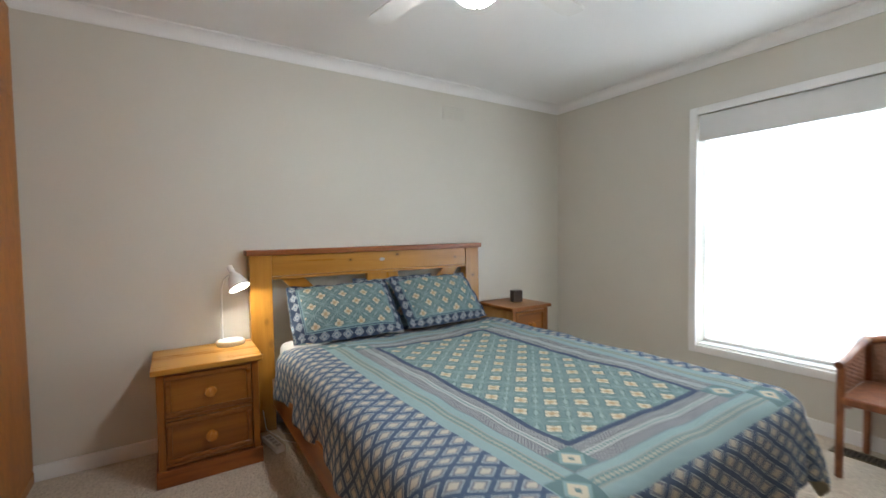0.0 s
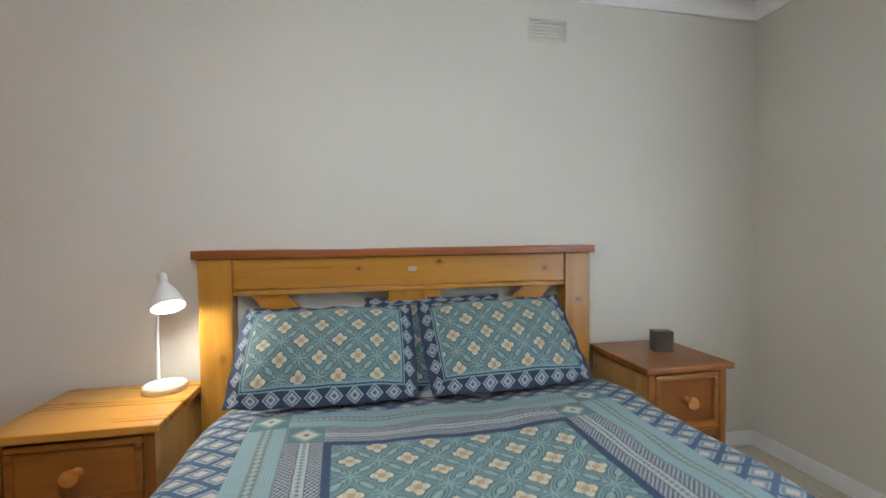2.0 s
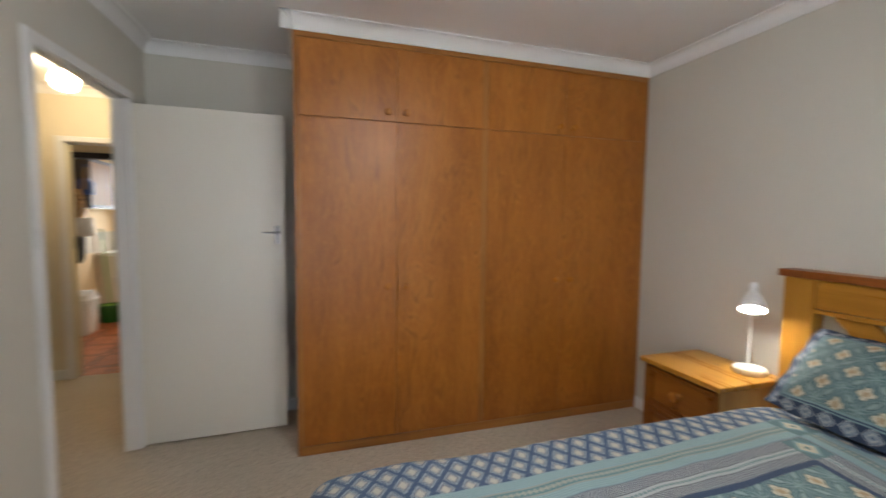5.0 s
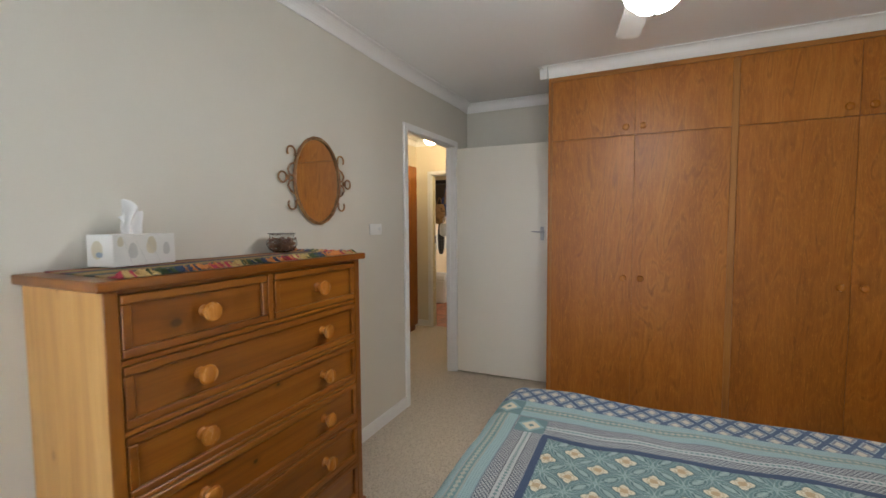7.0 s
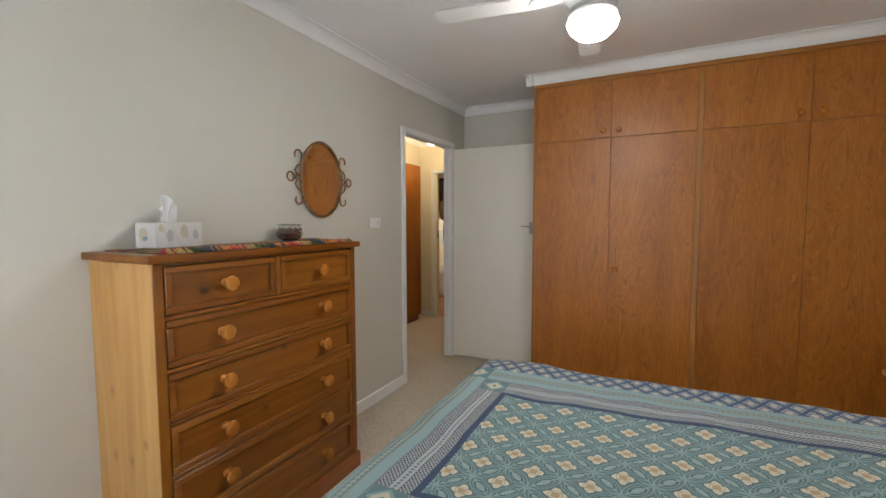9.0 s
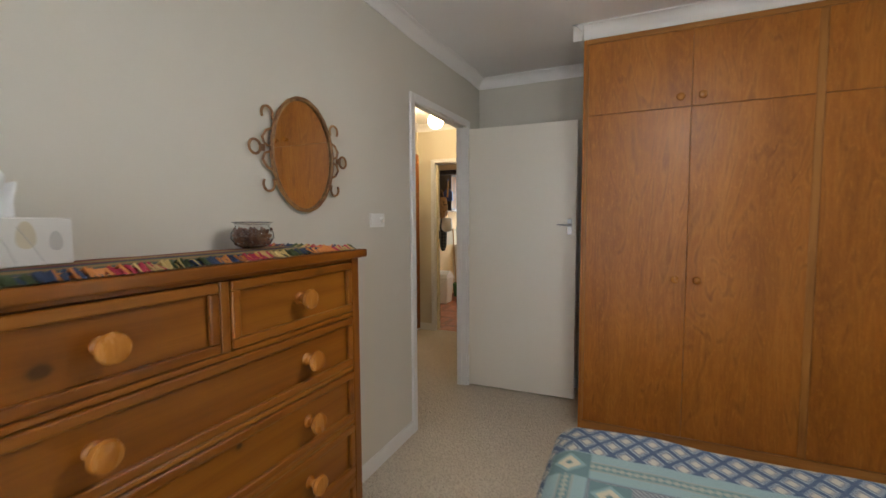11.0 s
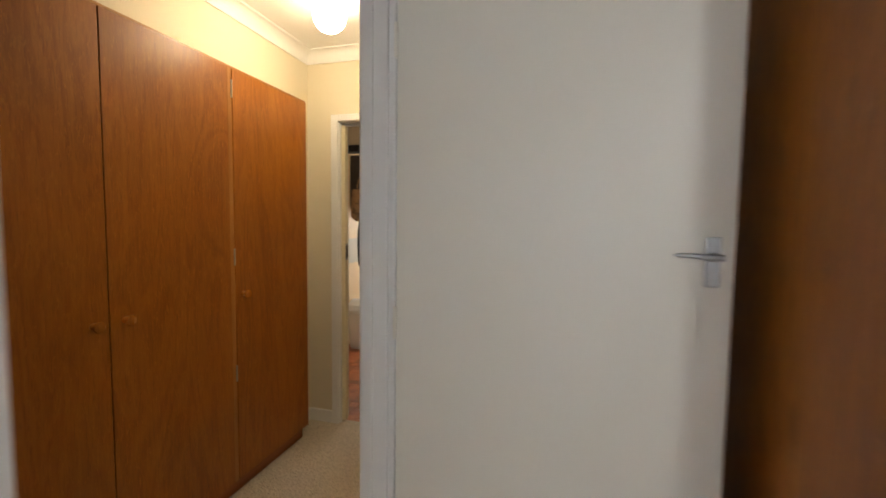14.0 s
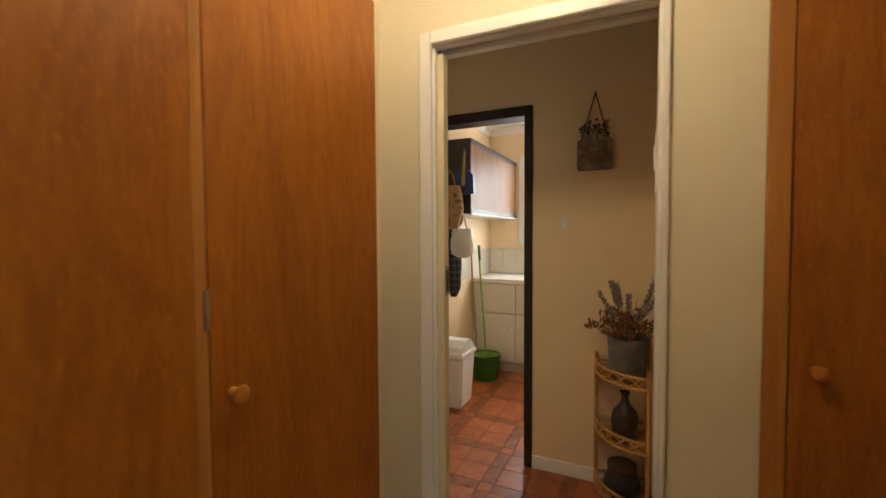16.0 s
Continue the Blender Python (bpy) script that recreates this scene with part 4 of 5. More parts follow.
def framed_drawer(parent, x0, x1, z0, z1, y, knobs, pine, r=0.029):
    """A drawer front facing +y (s=1) with a raised rounded border; y: its face."""
    d = part("drawer", boxes((x0 + 0.002, x1 - 0.002, y - 0.026, y - 0.014, z0 + 0.002, z1 - 0.002)), pine.get("panel", pine[0]), parent)
    b = 0.026
    part("moulding", boxes((x0 + 0.002, x1 - 0.002, y - 0.0145, y, z0 + 0.002, z0 + b), (x0 + 0.002, x1 - 0.002, y - 0.0145, y, z1 - b, z1 - 0.002),
                           (x0 + 0.002, x0 + b, y - 0.0145, y, z0 + b, z1 - b), (x1 - b, x1 - 0.002, y - 0.0145, y, z0 + b, z1 - b), bevel=0.006, seg=3), pine[0], d)
    for kx in knobs:
        knob(d, (kx, y - 0.014, (z0 + z1) / 2), (0, 1, 0), r, r * 1.75, KNOBWOOD)
    return d


def chest(name, label, category, w, dep, h, rows, m, top=0.028, group="", pine=None):
    """A chest of drawers with its front on +y, middle of the back at the origin; rows: (share of height, drawers in the row)."""
    pine = pine or PINE
    c = thing(name, label, category, group, m)
    ov = 0.022
    # first bedside table only: lamplight on the top painted as lighter PINE
    part("top", boxes((-w / 2 - ov, w / 2 + ov, 0.0, dep + ov, h - top, h), bevel=0.007, seg=3), PINE[0] if 0.45 < w < 0.6 else pine[0], c)
    side = PINE_SIDE
    for s in (-1, 1):
        xa, xb = sorted((s * w / 2, s * (w / 2 - 0.022)))
        part("side_panel", boxes((xa, xb, 0.0, dep - 0.002, 0.07, h - top - 0.001), bevel=0.002), side, c)
    part("back_panel", boxes((-w / 2 + 0.022, w / 2 - 0.022, 0.002, 0.012, 0.07, h - top - 0.001)), pine[0], c)
    part("plinth", boxes((-w / 2 - 0.012, w / 2 + 0.012, 0.0, dep + 0.012, 0.0, 0.085), bevel=0.006, seg=2), PINE_DARK[0], c)
    z1 = h - top - 0.012
    total = z1 - 0.095
    part("face_rail", boxes((-w / 2 + 0.022, w / 2 - 0.022, dep - 0.03, dep - 0.004, z1, h - top - 0.001), bevel=0.002), pine[0], c)
    part("inner_board", boxes((-w / 2 + 0.023, w / 2 - 0.023, 0.02, dep - 0.032, 0.09, z1)), PINE_DARK[0], c)
    for xa in (-w / 2 + 0.0005, w / 2 - 0.034):
        part("front_stile", boxes((xa, xa + 0.0335, dep - 0.03, dep, 0.086, h - top - 0.0015), bevel=0.002), pine[2], c)
    share = sum(a for a, _ in rows)
    for a, n in rows:
        z0 = z1 - total * a / share
        iw = w - 0.072
        for i in range(n):
            gap = 0.028 if n > 1 else 0
            dw = (iw - gap * (n - 1)) / n
            x0 = -iw / 2 + i * (dw + gap)
            ks = [x0 + dw / 2] if (n > 1 or w < 0.6) else [x0 + dw * 0.22, x0 + dw * 0.78]
            framed_drawer(c, x0, x0 + dw, z0 + 0.016, z1, dep + 0.002, ks, pine)
            if i:
                part("divider", boxes((x0 - gap + 0.002, x0 - 0.002, dep - 0.03, dep - 0.002, z0 + 0.016, z1), bevel=0.002), pine[2], c)
        part("rail", boxes((-w / 2 + 0.034, w / 2 - 0.034, dep - 0.03, dep - 0.002, z0, z0 + 0.015), bevel=0.003), pine[0], c)
        z1 = z0
    return c


# fronts face -y for the night stands (turned about z), +y for the tall chest
chest("bedside_table", "two-drawer honey pine bedside table holding a lamp", "bedside table", 0.475, 0.43, 0.605, [(1, 1), (1, 1)], pose(0.208, 2.764, 0, 0, 0, 180), group="bedside tables", pine=TALL)
chest("bedside_table", "two-drawer pine bedside table with a dark clock", "bedside table", 0.395, 0.43, 0.655, [(1, 1), (1, 1)], pose(2.530, 2.768, 0, 0, 0, 180), group="bedside tables", pine=TALL)
chest("tallboy", "tall honey pine chest of seven drawers with round knobs", "chest of drawers", 1.023, 0.395, 1.247, [(1.0, 2), (1.0, 1), (1.02, 1), (1.02, 1), (1.03, 1), (1.03, 1)], pose(1.5215, S + 0.004, 0), pine={**TALL, "panel": DRAWERPINE})

# desk lamp
LB = (0.345, 2.665)
lamp = thing("table_lamp", "white desk lamp with beech base, switched on", "lamp", at=pose(LB[0], LB[1], 0.605))
part("base", lathe([(0, 0), (0.078, 0), (0.080, 0.004), (0.080, 0.024), (0.077, 0.028), (0, 0.028)], 40), LAMPWOOD, lamp, "round pale beech base", True)
part("base_disc", lathe([(0, 0.0282), (0.070, 0.0282), (0.069, 0.031), (0, 0.031)], 36), LAMPWHITE, lamp, "", True)
part("stem", tube([(-0.04, 0.04, 0.02), (-0.04, 0.04, 0.20), (-0.038, 0.038, 0.34), (-0.025, 0.022, 0.395), (0.0, -0.008, 0.425), (0.015, -0.028, 0.432)], [0.0075, 0.0065, 0.006, 0.0055, 0.0055, 0.0055], 12), LAMPWHITE, lamp, "thin white bent stem", True)
head = Matrix.Translation((0.020, -0.034, 0.436)) @ Vector((0.34, -0.46, -0.92)).to_track_quat("Z", "Y").to_matrix().to_4x4()
part("shade", lathe([(0.016, -0.015), (0.018, 0.0), (0.022, 0.004), (0.036, 0.026), (0.050, 0.062), (0.060, 0.100), (0.0575, 0.100), (0.047, 0.063), (0.033, 0.028), (0.020, 0.010), (0.0, 0.008)], 36, head), LAMPWHITE, lamp, "white flared metal shade", True)
part("shade_cap", lathe([(0, -0.050), (0.015, -0.049), (0.017, -0.045), (0.0175, -0.015), (0, -0.0148)], 24, head), LAMPWHITE, lamp, "white cylindrical cap", True)
part("bulb", lathe([(0, 0.02), (0.017, 0.022), (0.022, 0.05), (0.028, 0.068), (0.022, 0.088), (0, 0.096)], 24, head), BULBGLOW, lamp, "lit bulb", True)

# clock cube
solid("alarm_clock", boxes((-0.045, 0.045, -0.030, 0.030, 0, 0.100), bevel=0.004, seg=2), plain("dark_walnut_block", (0.05, 0.028, 0.018), 0.3, 0, 0.4), "small dark cube alarm clock", "clock", at=pose(2.575, 2.56, 0.655, 0, 0, -12))

# wall vent
vent = thing("wall_vent", "painted louvred plaster wall vent", "vent", at=pose(2.093, N, 2.266) @ Matrix.Diagonal((0.9, 0.8, 0.93, 1)))
part("frame", boxes((-0.118, 0.118, -0.007, 0.0, -0.066, -0.058), (-0.118, 0.118, -0.007, 0.0, 0.058, 0.066), (-0.118, -0.110, -0.007, 0, -0.058, 0.058), (0.110, 0.118, -0.007, 0, -0.058, 0.058), bevel=0.002), WALL, vent)
part("backing", boxes((-0.110, 0.110, -0.003, 0.0, -0.058, 0.058)), WALL, vent)
for i in range(6):
    z = -0.046 + i * 0.0185
    part("slat", prism([(-0.0030, z + 0.007), (-0.0120, z - 0.002), (-0.0110, z - 0.004), (-0.0030, z - 0.002)], -0.109, 0.109, 0), WALL, vent)


# ceiling fan
fan = thing("ceiling_fan", "white four-blade ceiling fan with lit opal bowl", "ceiling fan", at=pose(1.0, 1.025, H) @ Matrix.Scale(0.95, 4))
part("canopy", lathe([(0, -0.001), (0.065, -0.001), (0.062, -0.03), (0.030, -0.065), (0.014, -0.07), (0, -0.07)], 32), FANWHITE, fan, "", True)
part("down_rod", lathe([(0, -0.13), (0.012, -0.13), (0.012, -0.06), (0, -0.06)], 16), FANWHITE, fan, "", True)
part("motor", lathe([(0, -0.335), (0.075, -0.335), (0.095, -0.325), (0.10, -0.29), (0.118, -0.27), (0.122, -0.20), (0.105, -0.165), (0.05, -0.135), (0, -0.128)], 40), FANWHITE, fan, "white ribbed motor housing", True)
part("fitter", lathe([(0, -0.375), (0.098, -0.372), (0.100, -0.352), (0.086, -0.338), (0, -0.336)], 40), FANWHITE, fan, "", True)
part("bowl", lathe([(0, -0.452), (0.028, -0.449), (0.064, -0.434), (0.092, -0.407), (0.104, -0.380), (0.099, -0.372), (0, -0.3755)], 40), FANGLOW, fan, "lit opal glass bowl", True)
part("finial", lathe([(0, -0.468), (0.006, -0.465), (0.008, -0.458), (0.005, -0.4525), (0, -0.4525)], 14), CHROME, fan, "", True)
for q in range(4):
    rot = Matrix.Rotation(radians(9 + 90 * q), 4, "Z")
    tilt = rot @ Matrix.Translation((0, 0, -0.262)) @ Matrix.Rotation(radians(3), 4, "X")
    out = [(0.205, -0.042), (0.30, -0.050), (0.64, -0.056), (0.672, -0.048), (0.685, -0.026), (0.685, 0.026), (0.672, 0.048), (0.64, 0.056), (0.30, 0.050), (0.205, 0.042)]
    bm = prism(out, -0.004, 0.004, 2)
    bm.transform(tilt)
    bl = part("blade", bm, FANWHITE, fan)
    bm = prism([(0.10, -0.016), (0.15, -0.013), (0.19, -0.03), (0.25, -0.032), (0.262, 0.0), (0.25, 0.032), (0.19, 0.03), (0.15, 0.013), (0.10, 0.016)], -0.010, -0.0042, 2)
    bm.transform(tilt)
    part("blade_iron", bm, FANWHITE, bl, "cast blade bracket")


# cane oval mirror on the south wall
MC = pose(0.828, S, 1.606)
mir = thing("oval_mirror", "oval mirror in a brown cane frame with curled scrolls", "mirror", at=MC)
AW, AH = 0.171, 0.221


def oval(a, b, n=64, y=0.0):
    return [(a * math.cos(2 * math.pi * i / n), y, b * math.sin(2 * math.pi * i / n)) for i in range(n)]


bm = bmesh.new()
front = [bm.verts.new(p) for p in oval(AW, AH, 64, 0.012)]
back = [bm.verts.new(p) for p in oval(AW, AH, 64, 0.006)]
bm.faces.new(front)
bm.faces.new(back)
for i in range(64):
    bm.faces.new((front[i], front[(i + 1) % 64], back[(i + 1) % 64], back[i]))
part("mirror_glass", bm, MIRROR, mir, "silvered oval glass")
part("frame", tube(oval(AW + 0.004, AH + 0.004, 64, 0.015), [0.0060 + 0.0009 * math.sin(i * 1.9) for i in range(64)], 10, closed=True), CANE, mir, "bent brown cane ring", True)
part("inner_ring", tube(oval(AW - 0.003, AH - 0.003, 64, 0.019), 0.0032, 8, closed=True), CANE, mir, "", True)


def spiral(cx, cz, r, a0, turn, n=16, y=0.014):
    return [(cx + r * math.cos(radians(a0 + turn * i / n)), y, cz + r * math.sin(radians(a0 + turn * i / n))) for i in range(n + 1)]


for s in (-1, 1):
    for up in (-1, 1):
        hook = [(s * 0.146, 0.014, up * 0.108)] + [(s * x, y, up * z) for x, y, z in spiral(0.188, 0.128, 0.026, 215, -250)]
        part("scroll", tube(hook, 0.0050, 8), CANE, mir, "", True)
        arm = [(s * 0.160, 0.014, up * 0.080), (s * 0.195, 0.014, up * 0.066), (s * 0.214, 0.014, up * 0.040), (s * 0.205, 0.014, up * 0.018), (s * 0.172, 0.014, up * 0.006)]
        part("scroll_arm", tube(arm, 0.0050, 8), CANE, mir, "", True)
    part("scroll_ring", tube([(s * (0.248 + 0.025 * math.cos(a)), 0.014, 0.025 * math.sin(a)) for a in [2 * math.pi * i / 24 for i in range(24)]], 0.0050, 8, closed=True), CANE, mir, "", True)
    part("binding", lathe([(0, -0.012), (0.011, -0.012), (0.011, 0.012), (0, 0.012)], 12, Matrix.Translation((s * 0.216, 0.014, 0))), CANE, mir, "", True)

# switches
sw = thing("light_switch", "white double light switch plate on the wall", "light switch", at=pose(0.283, S, 1.342))
part("plate", boxes((-0.066, 0.066, 0.0, 0.009, -0.036, 0.036), bevel=0.003, seg=2), PLASTIC, sw)
part("rocker", boxes((-0.050, -0.020, 0.009, 0.014, -0.014, 0.014), bevel=0.002), PLASTIC, sw)
part("dimmer", lathe([(0, 0), (0.014, 0), (0.012, 0.010), (0, 0.011)], 20, Matrix.Translation((-0.035, 0.0142, 0)) @ Matrix.Rotation(radians(-90), 4, "X")), PLASTIC, sw, "", True)
js = thing("light_switch", "narrow white double switch on the door architrave", "light switch", at=pose(-0.089, S + 0.017, 1.308))
part("plate", boxes((-0.022, 0.022, 0.0, 0.010, -0.040, 0.040), bevel=0.002), PLASTIC, js)
part("rocker", boxes((-0.006, 0.010, 0.0102, 0.014, -0.030, -0.010), bevel=0.001), PLASTIC, js)
part("rocker", boxes((-0.006, 0.010, 0.0102, 0.014, 0.010, 0.030), bevel=0.001), PLASTIC, js)


# ---- on the tallboy ----
TOPZ = 1.247


def runner_cloth():
    m = Mat("striped_woven_runner", 0.9)
    co = m.coords()
    x, y, _ = m.split(co)
    n = m.noise(co, 22, 3)
    s = ((y + n * 0.010) * 3.3 + 0.2).fract()
    ochre, rust, wine, navy, moss = (0.30, 0.19, 0.075), (0.30, 0.11, 0.04), (0.15, 0.018, 0.04), (0.03, 0.045, 0.085), (0.075, 0.10, 0.05)
    col = m.ramp(s, [(0.0, ochre), (0.17, moss), (0.26, navy), (0.34, ochre), (0.52, wine), (0.60, rust), (0.67, ochre), (0.80, wine), (0.88, navy), (0.95, moss)])
    for node in m.t.nodes:
        if node.type == "VALTORGB":
            node.color_ramp.interpolation = "CONSTANT"
    w = (x * 900.0).op("SINE") * (y * 700.0).op("SINE")
    m.colour(m.mix((m.noise(co, 160, 2) - 0.4).most(0.0) * 1.2, col, (0.17, 0.12, 0.06)))
    return m.bump(w * 0.3 + n, 0.6, 0.004).m


RUN = runner_cloth()
run = thing("table_runner", "striped multicoloured woven runner with a fringe", "table runner")
bm = bmesh.new()
cols = [[bm.verts.new((x, y, TOPZ + 0.0045 + 0.0015 * noise.noise(Vector((x * 9, y * 9, 0))))) for y in np.linspace(-0.520, -0.185, 14)] for x in np.linspace(1.06, 2.0, 40)]
low = [[bm.verts.new((v.co.x, v.co.y, TOPZ + 0.0005)) for v in c] for c in cols]
for a, b in zip(cols, cols[1:]):
    for i in range(13):
        bm.faces.new((a[i], b[i], b[i + 1], a[i + 1]))
for g in ((cols[0], low[0]), (cols[-1], low[-1])):
    for i in range(13):
        bm.faces.new((g[0][i], g[0][i + 1], g[1][i + 1], g[1][i]))
for i in (0, 13):
    for a, b, c, d in zip(cols, cols[1:], low, low[1:]):
        bm.faces.new((a[i], b[i], d[i], c[i]))
part("cloth", bm, RUN, run)
FRINGE = [plain("fringe_red", (0.405, 0.034, 0.068), 0.95), plain("fringe_orange", (0.675, 0.257, 0.074), 0.95), plain("fringe_navy", (0.041, 0.061, 0.121), 0.95), plain("fringe_green", (0.068, 0.095, 0.041), 0.95), plain("fringe_ochre", (0.567, 0.405, 0.162), 0.95)]
rng = random.Random(4)
tufts = [bmesh.new() for _ in FRINGE]
for i in range(330):
    x = 1.06 + 0.94 * i / 329
    k = int(x * 17.3 + rng.random() * 1.4) % 5
    dx, ln = rng.uniform(-0.010, 0.010), rng.uniform(0.030, 0.046)
    h = rng.uniform(0.006, 0.018)
    tube([(x, -0.187, TOPZ + 0.004), (x + dx * 0.5, -0.187 + ln * 0.5, TOPZ + h), (x + dx, -0.187 + ln, TOPZ + 0.003)], [0.0026, 0.0034, 0.0016], 5, tufts[k])
for i in range(80):
    y = -0.52 + 0.335 * i / 79
    for x0, s in ((1.063, -1),):
        k = int((y + 1) * 21.7 + rng.random() * 1.2) % 5
        ln = rng.uniform(0.026, 0.042)
        tube([(x0, y, TOPZ + 0.004), (x0 + s * ln * 0.5, y + rng.uniform(-0.006, 0.006), TOPZ + rng.uniform(0.004, 0.015)), (x0 + s * ln, y + rng.uniform(-0.006, 0.006), TOPZ + 0.003)], [0.0022, 0.0024, 0.0014], 5, tufts[k])
for b, mt in zip(tufts, FRINGE):
    tagged(part("fringe", b, mt, run), kind="stuff")

tis = thing("tissue_box", "white tissue box with leaf print, one tissue pulled up", "tissue box", at=pose(1.783, -0.488, TOPZ + 0.006, 0, 0, 8) @ Matrix.Scale(0.94, 4))
CARD = plain("white_card", (0.72, 0.71, 0.68), 0.6, 0, 0.03)
part("carton", boxes((-0.11, 0.11, -0.058, 0.058, 0, 0.105), bevel=0.0025), CARD, tis)
leafm = [plain("leaf_print_ochre", (0.64, 0.58, 0.44), 0.6), plain("leaf_print_grey", (0.55, 0.55, 0.53), 0.6)]
for i, (u, z, r, k, a) in enumerate(((-0.02, 0.060, 0.030, 0, 0.7), (0.045, 0.045, 0.026, 1, 0.6), (-0.075, 0.048, 0.022, 1, 0.6), (0.085, 0.078, 0.016, 0, 0.8))):
    pts = [(u + r * 0.62 * math.cos(q) , z + r * math.sin(q) * (1 + 0.25 * math.sin(q))) for q in [2 * math.pi * j / 16 for j in range(16)]]
    part("leaf_print", prism(pts, 0.0582, 0.0586, 1), leafm[k], tis)
for i in range(3):
    part("stem_print", tube([(-0.05 + i * 0.05, 0.0588, 0.008), (-0.03 + i * 0.045, 0.0588, 0.045), (-0.005 + i * 0.04, 0.0588, 0.085)], 0.0008, 5), leafm[1], tis)
pts = [(0.026 * math.cos(q), 0.055 + 0.030 * math.sin(q)) for q in [2 * math.pi * j / 16 for j in range(16)]]
part("round_print", prism([(p - 0.01, q) for p, q in pts], 0.1102, 0.1106, 0), leafm[0], tis)
part("label_print", prism([(p * 0.6, 0.040 + (q - 0.055) * 0.3) for p, q in pts], 0.1108, 0.1111, 0), plain("blue_oval_print", (0.30, 0.36, 0.46), 0.5), tis)
bm = bmesh.new()
n1, n2 = 18, 14
rows = []
for j in range(n2 + 1):
    t = j / n2
    row = []
    for i in range(n1 + 1):
        a = i / n1 * 2 - 1
        wv = 0.030 + 0.016 * t
        row.append(bm.verts.new((a * wv + 0.006 * math.sin(5 * t + a), 0.014 * math.sin(a * 6 + t * 3) * (0.4 + t) - 0.012 * t, 0.103 + t * (0.105 + 0.018 * math.sin(a * 4.2 + 0.6) - 0.03 * a * a))))
    rows.append(row)
for a, b in zip(rows, rows[1:]):
    for i in range(n1):
        bm.faces.new((a[i], a[i + 1], b[i + 1], b[i]))
tp = part("tissue", bm, plain("white_tissue", (0.82, 0.82, 0.82), 0.9, 0, 0.02), tis, "crumpled white tissue", True)
mod = tp.modifiers.new("thickness", "SOLIDIFY")
mod.thickness = 0.001

pot = thing("potpourri_bowl", "round glass bowl filled with brown potpourri", "bowl", at=pose(1.178, -0.465, TOPZ + 0.0065) @ Matrix.Scale(0.93, 4))
part("glass_bowl", lathe([(0, 0.0), (0.035, 0.0), (0.058, 0.012), (0.072, 0.036), (0.070, 0.055), (0.058, 0.072), (0.055, 0.078), (0.060, 0.084), (0.056, 0.084), (0.052, 0.077), (0.055, 0.071), (0.066, 0.055), (0.068, 0.037), (0.055, 0.015), (0.034, 0.005), (0, 0.005)], 40), BOWLGLASS, pot, "clear glass bowl", True)
part("lid", lathe([(0, 0.0862), (0.060, 0.0862), (0.067, 0.089), (0.066, 0.092), (0.050, 0.0945), (0, 0.095)], 40), BOWLGLASS, pot, "wide glass lid", True)
bm = bmesh.new()
for i in range(230):
    a, rr, z = rng.uniform(0, 6.28), math.sqrt(rng.random()), rng.uniform(0.012, 0.066)
    lim = 0.045 + 0.017 * math.sin(min(1, (z - 0.005) / 0.035) * 1.57)
    m4 = Matrix.Translation((rr * lim * math.cos(a), rr * lim * math.sin(a), z)) @ Euler((rng.uniform(0, 3), rng.uniform(0, 3), rng.uniform(0, 3))).to_matrix().to_4x4() @ Matrix.Diagonal((0.010, 0.007, 0.0025, 1))
    bmesh.ops.create_icosphere(bm, subdivisions=1, radius=1.0, matrix=m4)
tagged(part("potpourri", bm, plain("dried_petals", (0.36, 0.16, 0.09), 0.9, 0, 0.8), pot, "dried brown petals and chips"), kind="stuff")

# cane armchair by the window
chair = thing("cane_armchair", "reddish-brown woven cane armchair by the window", "armchair", at=pose(3.085, 0.215, 0, 0, 0, 0))
for x, y in ((-0.22, 0.29), (-0.22, -0.29), (0.20, 0.28), (0.20, -0.28)):
    part("leg", tube([(x, y, 0), (x, y, 0.40), (x * 0.98, y, 0.56 if x < 0 else 0.62)], [0.016, 0.018, 0.017], 12), CHAIRCANE, chair, "", True)
part("seat", boxes((-0.235, 0.20, -0.29, 0.29, 0.375, 0.415), bevel=0.012, seg=3), CHAIRCANE, chair, "woven cane seat")
for s in (-1, 1):
    y = s * 0.295
    arm = part("arm", tube([(-0.235, y, 0.570), (-0.10, y, 0.580), (0.08, y, 0.61), (0.205, y * 0.97, 0.64)], [0.019, 0.021, 0.021, 0.02], 12), CHAIRCANE, chair, "", True)
    bm = bmesh.new()
    for i in range(26):
        t = i / 25
        x = -0.225 + 0.43 * t
        zt = 0.57 + 0.02 * t + 0.05 * t * t
        tube([(x, y + 0.004 * (i % 2), 0.41), (x, y - 0.004 * (i % 2), zt)], 0.0042, 5, bm)
    for k in range(14):
        z = 0.425 + 0.0115 * k
        tube([(-0.225 + 0.43 * i / 12, y + (0.005 if (i + k) % 2 else -0.005), z) for i in range(13)], 0.0055, 5, bm)
    tagged(part("woven_side", bm, WOVEN, chair, "closely woven cane panel"), kind="stuff")
    part("side_lining", prism([(-0.222, 0.41), (0.202, 0.41), (0.202, 0.625), (0.08, 0.60), (-0.222, 0.565)], y - 0.003, y + 0.003, 1), WOVEN, chair)
    part("apron", tube([(-0.22, y, 0.36), (-0.05, y, 0.315), (0.12, y, 0.33), (0.20, y, 0.36)], 0.011, 8), CHAIRCANE, chair, "", True)
bm = bmesh.new()
for i in range(30):
    y = -0.275 + 0.55 * i / 29
    tube([(0.205, y, 0.41), (0.225, y, 0.55), (0.24, y * 0.98, 0.62 + 0.03 * math.cos(y * 5))], 0.0045, 5, bm)
